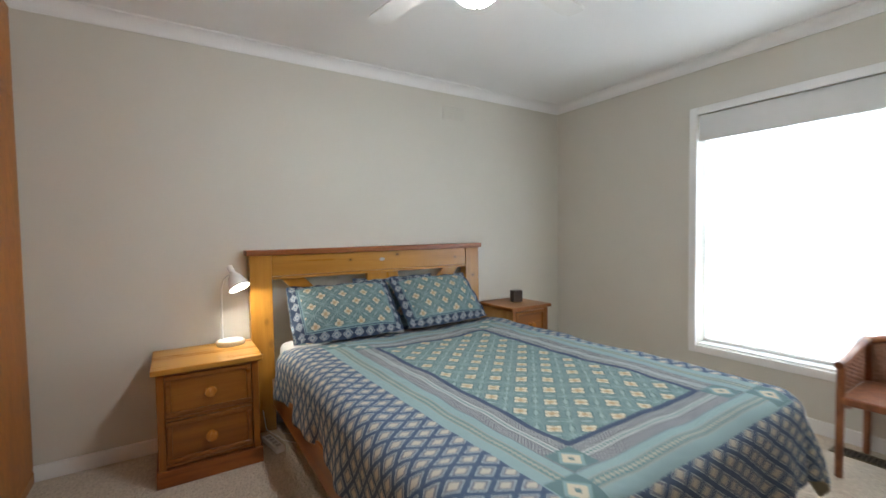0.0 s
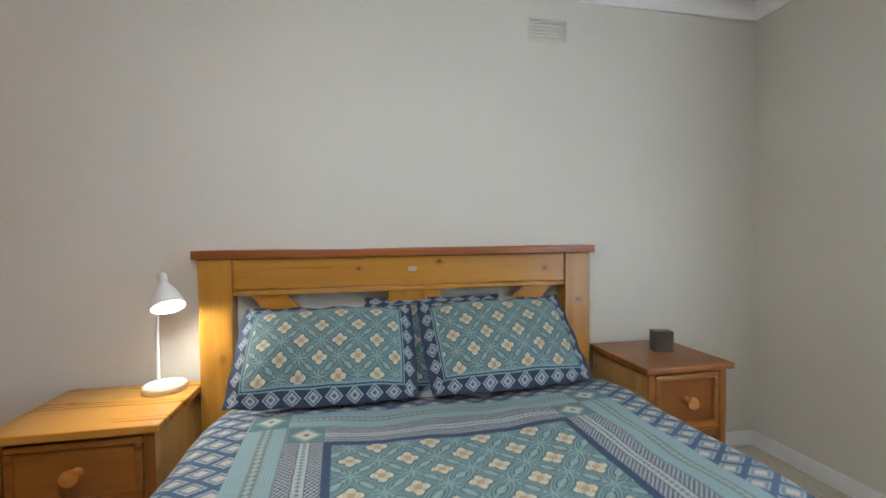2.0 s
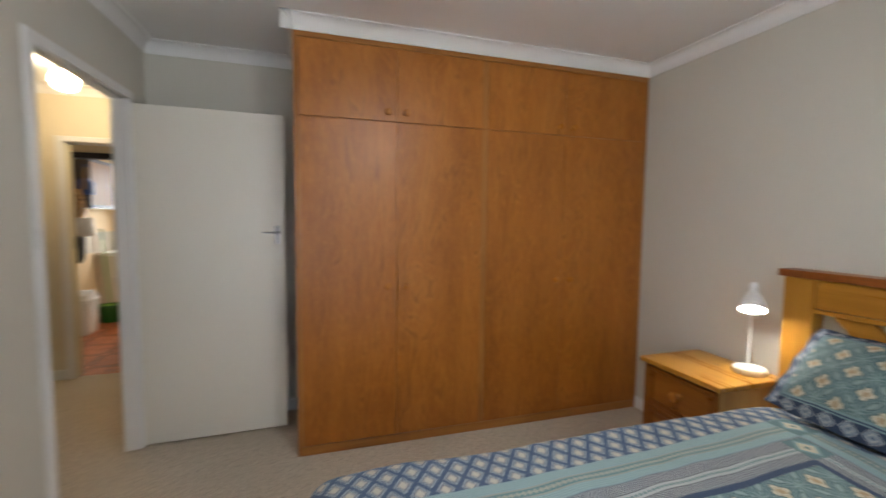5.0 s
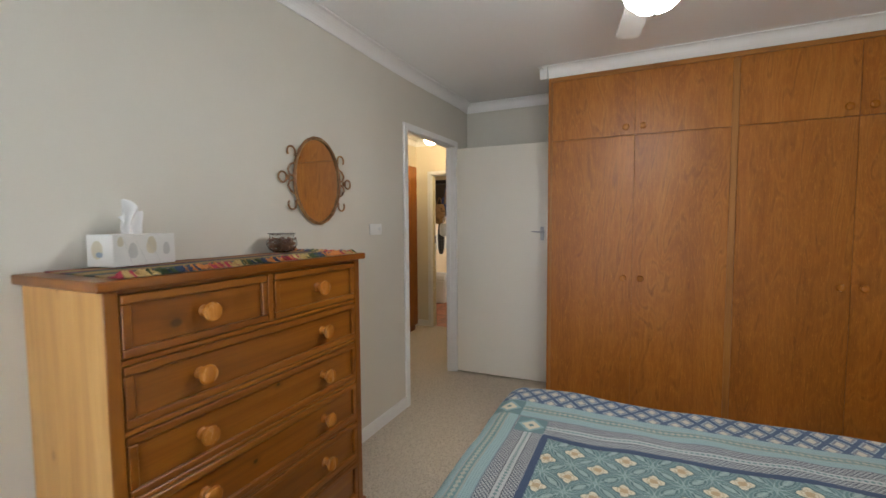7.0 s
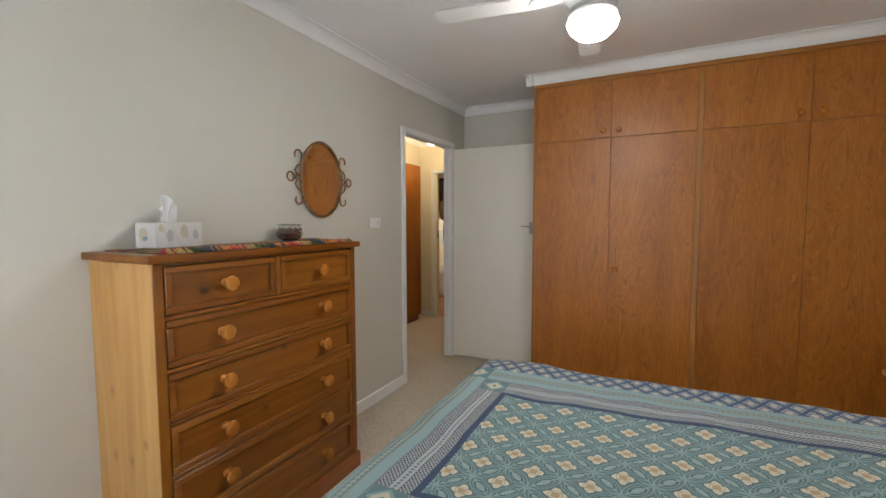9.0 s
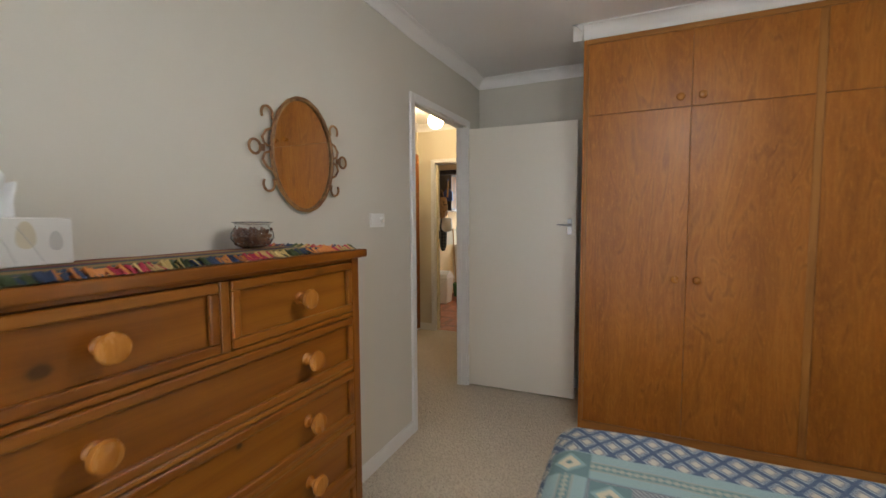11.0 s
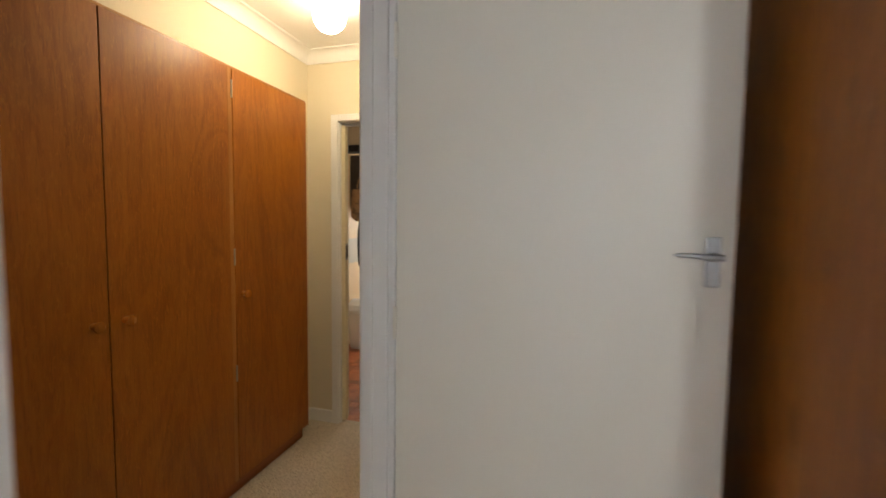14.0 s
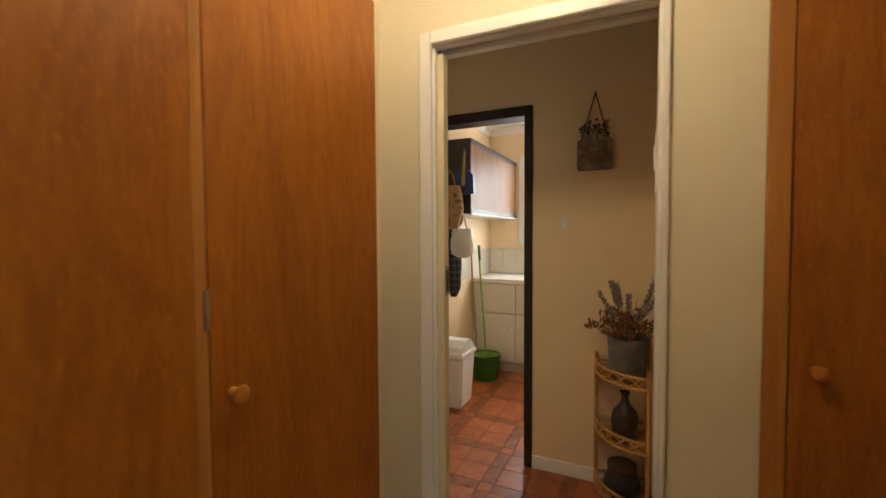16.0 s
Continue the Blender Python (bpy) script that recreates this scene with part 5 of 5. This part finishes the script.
for k in range(18):
    z = 0.42 + 0.0125 * k
    tube([(0.205 + (z - 0.41) * 0.13 + (0.005 if (i + k) % 2 else -0.005), -0.28 + 0.56 * i / 14, z) for i in range(15)], 0.0055, 5, bm)
bl = prism([(0.203, 0.41), (0.208, 0.41), (0.240, 0.645), (0.235, 0.645)], -0.275, 0.275, 1)
part("back_lining", bl, WOVEN, chair)
tagged(part("woven_back", bm, WOVEN, chair, "closely woven cane back"), kind="stuff")
part("back_rail", tube([(0.205, -0.29, 0.625), (0.233, -0.24, 0.645), (0.242, 0.0, 0.662), (0.233, 0.24, 0.645), (0.205, 0.29, 0.625)], 0.02, 12), CHAIRCANE, chair, "", True)

fv = thing("floor_vent", "bronze slotted floor vent set in the carpet", "floor vent", at=pose(3.20, 0.43, 0))
BRONZE = plain("dull_bronze", (0.16, 0.12, 0.07), 0.4, 0.7)
part("frame", boxes((-0.055, -0.045, -0.19, 0.19, 0, 0.006), (0.045, 0.055, -0.19, 0.19, 0, 0.006), (-0.045, 0.045, -0.19, -0.175, 0, 0.006), (-0.045, 0.045, 0.175, 0.19, 0, 0.006), bevel=0.001), BRONZE, fv)
# near-black sheet under the slats paints the shade of the duct
part("dark_sheet", boxes((-0.045, 0.045, -0.175, 0.175, 0.0, 0.0015)), plain("duct_shade", (0.02, 0.018, 0.015), 0.8), fv)
for i in range(17):
    part("slat", boxes((-0.045, 0.045, -0.168 + i * 0.0207, -0.160 + i * 0.0207, 0.0016, 0.005)), BRONZE, fv)

power = thing("power_board", "white power board lying on the carpet by the bed", "power board", at=pose(0.535, 2.47, 0, 0, 0, 12))
part("body", boxes((-0.026, 0.026, -0.11, 0.11, 0, 0.032), bevel=0.005, seg=2), PLASTIC, power)
for k in range(4):
    part("socket", boxes((-0.014, 0.014, -0.085 + k * 0.045, -0.055 + k * 0.045, 0.0322, 0.034)), plain("socket_grey", (0.45, 0.45, 0.44), 0.5), power)

# lamp cable by the bedside table
cord = solid("lamp_cord", tube([(0.33, 2.76, 0.58), (0.47, 2.765, 0.50), (0.505, 2.74, 0.30), (0.53, 2.66, 0.03), (0.60, 2.50, 0.006), (0.66, 2.42, 0.006), (0.69, 2.52, 0.006), (0.62, 2.60, 0.006)], 0.003, 8), PLASTIC, "white lamp cord trailing on the carpet", "cable", smooth=True)

# ---- hall ----
globe = thing("globe_light", "round opal globe ceiling light, switched on", "ceiling light", at=pose(-1.72, -1.155, HH))
part("collar", lathe([(0, -0.06), (0.038, -0.06), (0.040, -0.035), (0.052, -0.012), (0.055, -0.0005), (0, -0.0005)], 28), plain("cream_collar", (0.72, 0.62, 0.42), 0.4), globe, "cream fitting", True)
part("globe", lathe([(0, -0.205)] + [(0.077 * math.sin(a), -0.13 - 0.077 * math.cos(a)) for a in [math.pi * i / 16 for i in range(1, 15)]] + [(0, -0.0605)], 32), GLOBEGLOW, globe, "glowing opal glass globe", True)
sm = thing("smoke_alarm", "white round smoke alarm on the hall ceiling", "smoke alarm", at=pose(-1.40, -1.18, HH))
part("body", lathe([(0, -0.030), (0.040, -0.029), (0.051, -0.022), (0.055, -0.009), (0.055, -0.0005), (0, -0.0005)], 32), PLASTIC, sm, "", True)
part("test_button", lathe([(0, -0.033), (0.010, -0.0325), (0.011, -0.0302), (0, -0.0302)], 16), PLASTIC, sm, "", True)

# ---- passage ----
PX, PY = -3.365, -0.70
shelf = thing("corner_shelf", "honey wicker corner shelf with three quarter-round tiers", "corner shelf", at=pose(PX + 0.018, PY - 0.050, 0))
R = 0.252
part("post", tube([(0.008, -0.008, 0), (0.008, -0.008, 0.80)], 0.010, 10), WICKER, shelf, "", True)
part("post", tube([(0.008, -R, 0), (0.008, -R, 0.715)], 0.010, 10), WICKER, shelf, "", True)
part("post", tube([(R, -0.008, 0), (R, -0.008, 0.715)], 0.010, 10), WICKER, shelf, "", True)
for z in (0.035, 0.325, 0.622):
    arc = [(R * math.cos(-q), R * math.sin(-q), z) for q in [math.pi / 2 * i / 18 for i in range(19)]]
    tier = part("tier", prism([(0.004, -0.004)] + [(x * 0.98, y * 0.98) for x, y, _ in arc], z - 0.006, z + 0.004, 2), WICKER, shelf, "quarter-round wicker board")
    part("rim", tube(arc, 0.008, 8), WICKER, tier, "", True)
    part("rim", tube([(x, y, zz + 0.052) for x, y, zz in arc], 0.007, 8), WICKER, tier, "", True)
    wv = [(R * math.cos(-q), R * math.sin(-q), z + 0.026 + 0.020 * math.sin(q * 12)) for q in [math.pi / 2 * i / 60 for i in range(61)]]
    part("wave_cane", tube(wv, 0.0045, 6), WICKER, tier, "", True)
    wv = [(R * math.cos(-q), R * math.sin(-q), z + 0.026 - 0.020 * math.sin(q * 12)) for q in [math.pi / 2 * i / 60 for i in range(61)]]
    part("wave_cane", tube(wv, 0.0045, 6), WICKER, tier, "", True)
    part("side_rod", tube([(0.01, -0.01, z + 0.05), (0.01, -R, z + 0.05)], 0.006, 8), WICKER, tier, "", True)

CX, CY = PX + 0.018 + 0.112, PY - 0.050 - 0.100
pail = thing("flower_pail", "grey zinc pail of dried flowers on the corner shelf", "dried flowers", at=pose(CX, CY, 0.6265))
part("pail", lathe([(0, 0), (0.078, 0), (0.080, 0.006), (0.094, 0.20), (0.098, 0.206), (0.093, 0.206), (0.077, 0.012), (0, 0.012)], 32), plain("weathered_zinc", (0.27, 0.26, 0.27), 0.6, 0.3, 0.45), pail, "weathered grey pail", True)
part("handle", tube([(0.094 * math.cos(a), 0, 0.20 + 0.16 * math.sin(a)) for a in [math.pi * i / 16 for i in range(17)]], 0.004, 8), BLACKWOOD, pail, "dark arched handle", True)
bmS, bmL, bmF = bmesh.new(), bmesh.new(), bmesh.new()
rg = random.Random(9)


def blob(bm, p, sx, sy, sz, rgen):
    m4 = Matrix.Translation(p) @ Euler((rgen.uniform(0, 6), rgen.uniform(0, 6), rgen.uniform(0, 6))).to_matrix().to_4x4() @ Matrix.Diagonal((sx, sy, sz, 1))
    bmesh.ops.create_icosphere(bm, subdivisions=1, radius=1.0, matrix=m4)


for i in range(46):
    a, sp = rg.uniform(0, 6.28), rg.uniform(0.02, 0.19)
    base = Vector((0.04 * math.cos(a), 0.04 * math.sin(a), 0.15))
    tip = Vector((sp * math.cos(a), sp * math.sin(a), 0.23 + rg.uniform(0.0, 0.10)))
    tube([base, base.lerp(tip, 0.5) + Vector((0, 0, 0.02)), tip], 0.0018, 5, bmS)
    for _ in range(9):
        o = Vector((rg.uniform(-1, 1), rg.uniform(-1, 1), rg.uniform(-0.6, 0.8))) * 0.022
        blob(bmF, tip + o, 0.013, 0.006, 0.003, rg)
for i in range(13):
    a = rg.uniform(0, 6.28)
    tip = Vector((0.24 * math.cos(a) * rg.uniform(0.35, 1), 0.24 * math.sin(a) * rg.uniform(0.35, 1), rg.uniform(0.34, 0.52)))
    base = Vector((0.03 * math.cos(a), 0.03 * math.sin(a), 0.15))
    mid = base.lerp(tip, 0.55) + Vector((0, 0, 0.03))
    tube([base, mid, tip], 0.0014, 5, bmS)
    for j in range(16):
        q = mid.lerp(tip, j / 15)
        for s in (-1, 1):
            blob(bmL, q + Vector((s * 0.010 * math.cos(j), s * 0.010 * math.sin(j), 0)), 0.008, 0.006, 0.0012, rg)
tagged(part("stems", bmS, plain("dry_stem", (0.14, 0.08, 0.04), 0.9), pail), kind="stuff")
tagged(part("leaves", bmL, plain("dry_eucalyptus", (0.32, 0.28, 0.24), 0.9, 0, 0.4), pail, "grey eucalyptus leaves"), kind="stuff")
tagged(part("blossoms", bmF, plain("dry_rust_petals", (0.36, 0.14, 0.055), 0.9, 0, 0.5), pail, "rust-brown dried petals"), kind="stuff")

solid("bottle_vase", lathe([(0, 0), (0.055, 0), (0.060, 0.01), (0.061, 0.11), (0.052, 0.14), (0.026, 0.17), (0.017, 0.19), (0.016, 0.215), (0.026, 0.232), (0.022, 0.232), (0.012, 0.215), (0, 0.20)], 36), plain("brown_salt_glaze", (0.055, 0.032, 0.032), 0.28, 0, 0.5), "dark brown glazed stoneware bottle vase", "vase", at=pose(CX + 0.01, CY - 0.01, 0.3295), smooth=True)
jar = thing("stoneware_jar", "dark stoneware jar with a wide cork lid", "jar", at=pose(CX + 0.0, CY - 0.02, 0.0395))
part("body", lathe([(0, 0), (0.062, 0), (0.080, 0.03), (0.084, 0.075), (0.068, 0.115), (0.060, 0.125), (0, 0.125)], 36), plain("blue_black_glaze", (0.035, 0.035, 0.04), 0.3, 0, 0.4), jar, "", True)
part("lid", lathe([(0, 0.1252), (0.064, 0.1252), (0.070, 0.135), (0.068, 0.158), (0, 0.162)], 32), plain("brown_glaze_lid", (0.11, 0.07, 0.045), 0.4, 0, 0.4), jar, "mottled brown lid", True)

hang = thing("hanging_wall_pocket", "floral wall pocket hung on a cord with dried flowers", "wall pocket", at=pose(PX, -1.020, 1.660))


def floral():
    m = Mat("floral_pocket_print", 0.8)
    co = m.coords()
    c = m.cells(co, 34)
    n = m.noise(co, 25, 3)
    m.colour(m.mix(c.less(0.35) * 0.8, m.ramp(n, [(0.35, (0.13, 0.10, 0.07)), (0.65, (0.30, 0.24, 0.17))]), (0.22, 0.09, 0.075)))
    return m.m


part("pocket", boxes((0.001, 0.055, -0.085, 0.085, 0, 0.155), bevel=0.012, seg=3), floral(), hang, "faded floral pocket")
for s in (-1, 1):
    part("cord", tube([(0.03, s * 0.07, 0.15), (0.015, s * 0.035, 0.27), (0.004, 0, 0.405)], 0.003, 6), plain("brown_cord", (0.12, 0.07, 0.04), 0.9), hang, "", True)
part("nail", lathe([(0, 0), (0.003, 0), (0.003, 0.014), (0.005, 0.0145), (0, 0.016)], 10, Matrix.Translation((0, 0, 0.405)) @ Matrix.Rotation(radians(90), 4, "Y")), CHROME, hang)
bmS, bmF = bmesh.new(), bmesh.new()
for i in range(30):
    y0 = rg.uniform(-0.06, 0.06)
    tip = Vector((rg.uniform(0.01, 0.06), y0 * 1.05 + rg.uniform(-0.02, 0.02), 0.18 + rg.uniform(0, 0.07)))
    tube([(0.03, y0, 0.14), (0.03, y0 * 1.2, 0.18), tip], 0.0012, 5, bmS)
    for _ in range(5):
        blob(bmF, tip + Vector((rg.uniform(-1, 1), rg.uniform(-1, 1), rg.uniform(-1.5, 1))) * 0.010, 0.006, 0.004, 0.003, rg)
tagged(part("stems", bmS, plain("dry_grass_stem", (0.15, 0.10, 0.05), 0.9), hang), kind="stuff")
tagged(part("seed_heads", bmF, plain("dry_lavender", (0.12, 0.085, 0.07), 0.9, 0, 0.4), hang), kind="stuff")

psw = thing("light_switch", "small white upright light switch in the passage", "light switch", at=pose(PX, -1.170, 1.388))
part("plate", boxes((0, 0.008, -0.016, 0.016, -0.030, 0.030), bevel=0.002), PLASTIC, psw)
part("rocker", boxes((0.0082, 0.012, -0.006, 0.006, -0.010, 0.010), bevel=0.001), PLASTIC, psw)

# ---- laundry ----
LW = -5.45
bench = thing("laundry_bench", "white laundry bench cabinet with a plain top", "cabinet")
CAB = plain("cream_laminate", (0.72, 0.68, 0.58), 0.4, 0, 0.03)
part("body", boxes((LW + 0.001, -4.90, -2.298, -1.00, 0.10, 0.855)), CAB, bench)
part("kickboard", boxes((LW + 0.001, -4.935, -2.298, -1.00, 0.0, 0.10)), plain("grey_kick", (0.52, 0.48, 0.42), 0.5), bench)
part("top", boxes((LW + 0.001, -4.87, -2.299, -0.99, 0.8555, 0.895), bevel=0.006, seg=2), plain("white_benchtop", (0.78, 0.76, 0.70), 0.3, 0, 0.02), bench)
for y0, y1 in ((-2.28, -1.86), (-1.85, -1.43), (-1.42, -1.01)):
    for z0, z1 in ((0.11, 0.56), (0.57, 0.845)):
        part("door", boxes((-4.8995, -4.884, y0, y1, z0, z1), bevel=0.002), CAB, bench)
for y in (-1.965, -1.895):
    part("power_outlet", boxes((-4.8838, -4.876, y - 0.025, y + 0.025, 0.385, 0.445), bevel=0.002), PLASTIC, bench)

CUPPLY = wood("dull_cupboard_ply", (0.13, 0.062, 0.022), (0.19, 0.095, 0.038), (0.25, 0.13, 0.055), 2, 40, 2, 0, 0.45)
CUPPLY.node_tree.nodes["Principled BSDF"].inputs["Specular IOR Level"].default_value = 0.12
wc = thing("wall_cupboard", "dark-sided overhead laundry cupboard with sliding timber doors", "cupboard")
part("side_panel", boxes((-4.115, -4.10, -2.299, -2.00, 1.49, 2.075), bevel=0.002), BLACKWOOD, wc, "near-black side panel")
part("body", boxes((LW + 0.002, -4.116, -2.299, -2.012, 1.50, 2.065)), TRIMWOOD[2], wc)
part("frame", boxes((LW + 0.002, -4.1165, -2.012, -1.998, 2.035, 2.075), (LW + 0.002, -4.1165, -2.012, -1.998, 1.49, 1.525), bevel=0.002), BLACKWOOD, wc)
part("sliding_panel", boxes((-4.75, -4.118, -2.011, -2.0035, 1.5255, 2.0345)), CUPPLY, wc)
part("sliding_panel", boxes((LW + 0.003, -4.72, -2.0115, -2.007, 1.5255, 2.0345)), CUPPLY, wc)
part("bottom_board", boxes((LW + 0.002, -4.1165, -2.298, -1.998, 1.482, 1.4895)), PLASTIC, wc)

dust = thing("dustpan", "blue plastic dustpan hanging on the cupboard side", "dustpan", at=pose(-4.09, -2.045, 1.80))
part("pan", prism([(-0.085, -0.16), (0.085, -0.16), (0.080, -0.02), (0.03, 0.03), (-0.03, 0.03), (-0.080, -0.02)], 0.0, 0.035, 0), plain("blue_plastic", (0.02, 0.045, 0.16), 0.4), dust)
part("handle", tube([(0.018, 0, 0.02), (0.02, 0, 0.12), (0.012, 0, 0.19)], [0.014, 0.013, 0.010], 10), plain("blue_plastic_handle", (0.02, 0.045, 0.16), 0.4), dust, "", True)
part("brush", tube([(0.045, 0.0, -0.10), (0.045, 0.01, 0.06), (0.03, 0.012, 0.16)], [0.016, 0.011, 0.008], 10), plain("ochre_bristle", (0.30, 0.19, 0.07), 0.8), dust, "", True)


def bag(name, label, m, w, h, dep, material, seed):
    bm = bmesh.new()
    n, k = 22, 20
    rows = []
    for j in range(k + 1):
        t = j / k
        ww = w / 2 * (0.72 + 0.36 * math.sin(math.pi * (0.15 + 0.75 * t))) * (1 - 0.5 * max(0, 0.12 - t) / 0.12)
        dd = dep / 2 * (math.sin(math.pi * min(1, 0.12 + (1 - t) * 0.8)) ** 0.7)
        row = []
        for i in range(n):
            a = 2 * math.pi * i / n
            c = 1 + 0.14 * noise.noise(Vector((math.cos(a) * 1.7 + seed, math.sin(a) * 1.7, t * 4)))
            row.append(bm.verts.new((dd * math.cos(a) * c, ww * math.sin(a) * c, -h + h * t)))
        rows.append(row)
    for a, b in zip(rows, rows[1:]):
        for i in range(n):
            bm.faces.new((a[i], a[(i + 1) % n], b[(i + 1) % n], b[i]))
    bm.faces.new(rows[0])
    bm.faces.new(rows[-1])
    ob = thing(name, label, "bag", at=m)
    part("bag_body", bm, material, ob, "", True)
    part("strap", tube([(0, -w * 0.22, -0.01), (0.0, -w * 0.10, 0.09), (0, 0, 0.12), (0.0, w * 0.10, 0.09), (0, w * 0.22, -0.01)], 0.005, 8), material, ob, "", True)
    return ob


def printed_jute():
    m = Mat("printed_jute", 0.85)
    co = m.coords()
    n = m.noise(co, 18, 3, 0.6, 0.6)
    m.colour(m.mix(n.more(0.56) * 0.75, (0.36, 0.22, 0.10), (0.10, 0.06, 0.03)))
    return m.m


bag("tote_bag", "tan printed jute tote bag hanging on a hook", pose(-4.00, -2.13, 1.70), 0.20, 0.34, 0.10, printed_jute(), 1.0)
bag("plastic_bag", "translucent white plastic bag hanging full", pose(-3.96, -2.015, 1.37), 0.17, 0.22, 0.15, plain("milky_plastic", (0.66, 0.66, 0.64), 0.35, 0, 0.15), 4.0)


def tartan():
    m = Mat("dark_tartan", 0.85)
    x, y, z = m.split(m.coords())
    a, b = y.cell(0.05).less(0.008), z.cell(0.05).less(0.008)
    m.colour(m.mix((a + b) * 0.4, (0.018, 0.022, 0.025), (0.12, 0.12, 0.11)))
    return m.m


bag("bag_holder", "dark checked cloth bag holder hanging low", pose(-4.03, -2.115, 1.36), 0.11, 0.52, 0.10, tartan(), 7.0)

bin_ = thing("swing_bin", "white plastic swing-top bin with liner", "bin", at=pose(-4.02, -2.11, 0))
bm = bmesh.new()
a = [bm.verts.new((x, y, 0.0)) for x, y in ((-0.115, -0.10), (0.115, -0.10), (0.115, 0.10), (-0.115, 0.10))]
b = [bm.verts.new((x * 1.22, y * 1.22, 0.40)) for x, y in ((-0.115, -0.10), (0.115, -0.10), (0.115, 0.10), (-0.115, 0.10))]
bm.faces.new(a)
bm.faces.new(b)
for i in range(4):
    bm.faces.new((a[i], a[(i + 1) % 4], b[(i + 1) % 4], b[i]))
bmesh.ops.bevel(bm, geom=list(bm.edges), offset=0.018, segments=3, affect="EDGES")
part("body", bm, PLASTIC, bin_, "", True)
part("rim", boxes((-0.148, 0.148, -0.130, 0.130, 0.392, 0.425), bevel=0.008, seg=2), PLASTIC, bin_, "", True)
part("swing_lid", prism([(-0.135, 0.4252), (0.135, 0.4252), (0.115, 0.47), (0.05, 0.515), (-0.02, 0.52), (-0.09, 0.48)], -0.118, 0.118, 1), PLASTIC, bin_, "domed swing lid")

buck = thing("mop_bucket", "green plastic mop bucket with a wringer mop", "bucket", at=pose(-4.66, -2.075, 0))
GREEN = plain("green_plastic", (0.02, 0.13, 0.015), 0.35, 0, 0.1)
part("bucket", lathe([(0, 0), (0.105, 0), (0.110, 0.008), (0.128, 0.20), (0.140, 0.205), (0.140, 0.225), (0.130, 0.228), (0.122, 0.20), (0.104, 0.015), (0, 0.015)], 36), GREEN, buck, "", True)
part("wringer", lathe([(0.05, 0.18), (0.085, 0.205), (0.118, 0.215), (0.118, 0.206), (0.08, 0.19), (0.045, 0.16)], 28, Matrix.Translation((-0.01, 0.0, 0))), plain("lime_plastic", (0.14, 0.33, 0.03), 0.4), buck, "", True)
mop = thing("mop", "lime-handled mop leaning in the bucket", "mop", at=pose(-4.66, -2.075, 0))
part("handle", tube([(0.01, 0.02, 0.06), (-0.03, -0.04, 0.65), (-0.06, -0.085, 1.16)], [0.010, 0.0095, 0.0095], 10), plain("lime_tube", (0.25, 0.42, 0.06), 0.35), mop, "", True)
part("grip", tube([(-0.055, -0.075, 1.08), (-0.064, -0.088, 1.22)], 0.013, 10), GREEN, mop, "", True)
part("mop_head", lathe([(0, 0.02), (0.05, 0.025), (0.06, 0.06), (0.03, 0.10), (0, 0.11)], 20), plain("white_mop_yarn", (0.6, 0.6, 0.56), 0.95, 0, 0.3), mop, "", True)
solid("broom_stick", tube([(-4.80, -2.20, 0.0), (-4.83, -2.282, 1.18)], 0.010, 10), plain("tan_stick", (0.46, 0.26, 0.11), 0.5), "tan broom stick leaning on the wall", "broom", smooth=True)

# wall tiles above the bench, joints recessed
splash = structure("splashback", boxes((LW, LW + 0.004, -2.298, -0.702, 0.90, 1.17), (LW + 0.005, -3.47, -2.30, -2.296, 0.90, 1.17)), WALLTILE, "cream tiled laundry splashback", "tiles")
tm = None
for i in range(10):
    for j in range(2):
        y = -2.29 + i * 0.15
        ob = part("tile", boxes((LW + 0.0042, LW + 0.009, 0.0015, 0.1475, 0.0015, 0.1285), bevel=0.001), WALLTILE, splash) if tm is None else new("tile", tm)
        tm = ob.data
        ob.parent = splash
        ob.location = (0, y, 0.90 + j * 0.133)

# ---- terracotta floor tiles, the last pieces ----
PITCH, BW = 0.40, 0.075


def piece(name, me, at, parent):
    ob = new(name, me)
    ob.parent = parent
    ob.location = at
    return ob


def piece_mesh(name, sx, sy, material, h=0.007):
    bm = boxes((0.0008, sx - 0.0008, 0.0008, sy - 0.0008, -0.0078, -0.0078 + h), bevel=0.0012)
    me = bpy.data.meshes.new(name)
    bm.to_mesh(me)
    bm.free()
    me.materials.append(material)
    return me


half = (PITCH - BW) / 2
t1, t2 = piece_mesh("tile", half, half, TERRA), piece_mesh("border_tile", half, BW, TERRA_DARK)
t3, t4 = piece_mesh("border_tile", BW, half, TERRA_DARK), piece_mesh("corner_tile", BW, BW, TERRA)
for i in range(8):
    for j in range(5):
        x, y = -5.44 + i * PITCH, -2.29 + j * PITCH
        for a in range(2):
            for b in range(2):
                if y + b * half + half < -0.69:
                    piece("tile", t1, (x + a * half, y + b * half, 0), tile_floor)
            if y + PITCH < -0.65:
                piece("border_tile", t2, (x + a * half, y + 2 * half, 0), tile_floor)
            if y + a * half + half < -0.69 and x + PITCH < -2.40:
                piece("border_tile", t3, (x + 2 * half, y + a * half, 0), tile_floor)
        if y + PITCH < -0.65 and x + PITCH < -2.40:
            piece("corner_tile", t4, (x + 2 * half, y + 2 * half, 0), tile_floor)
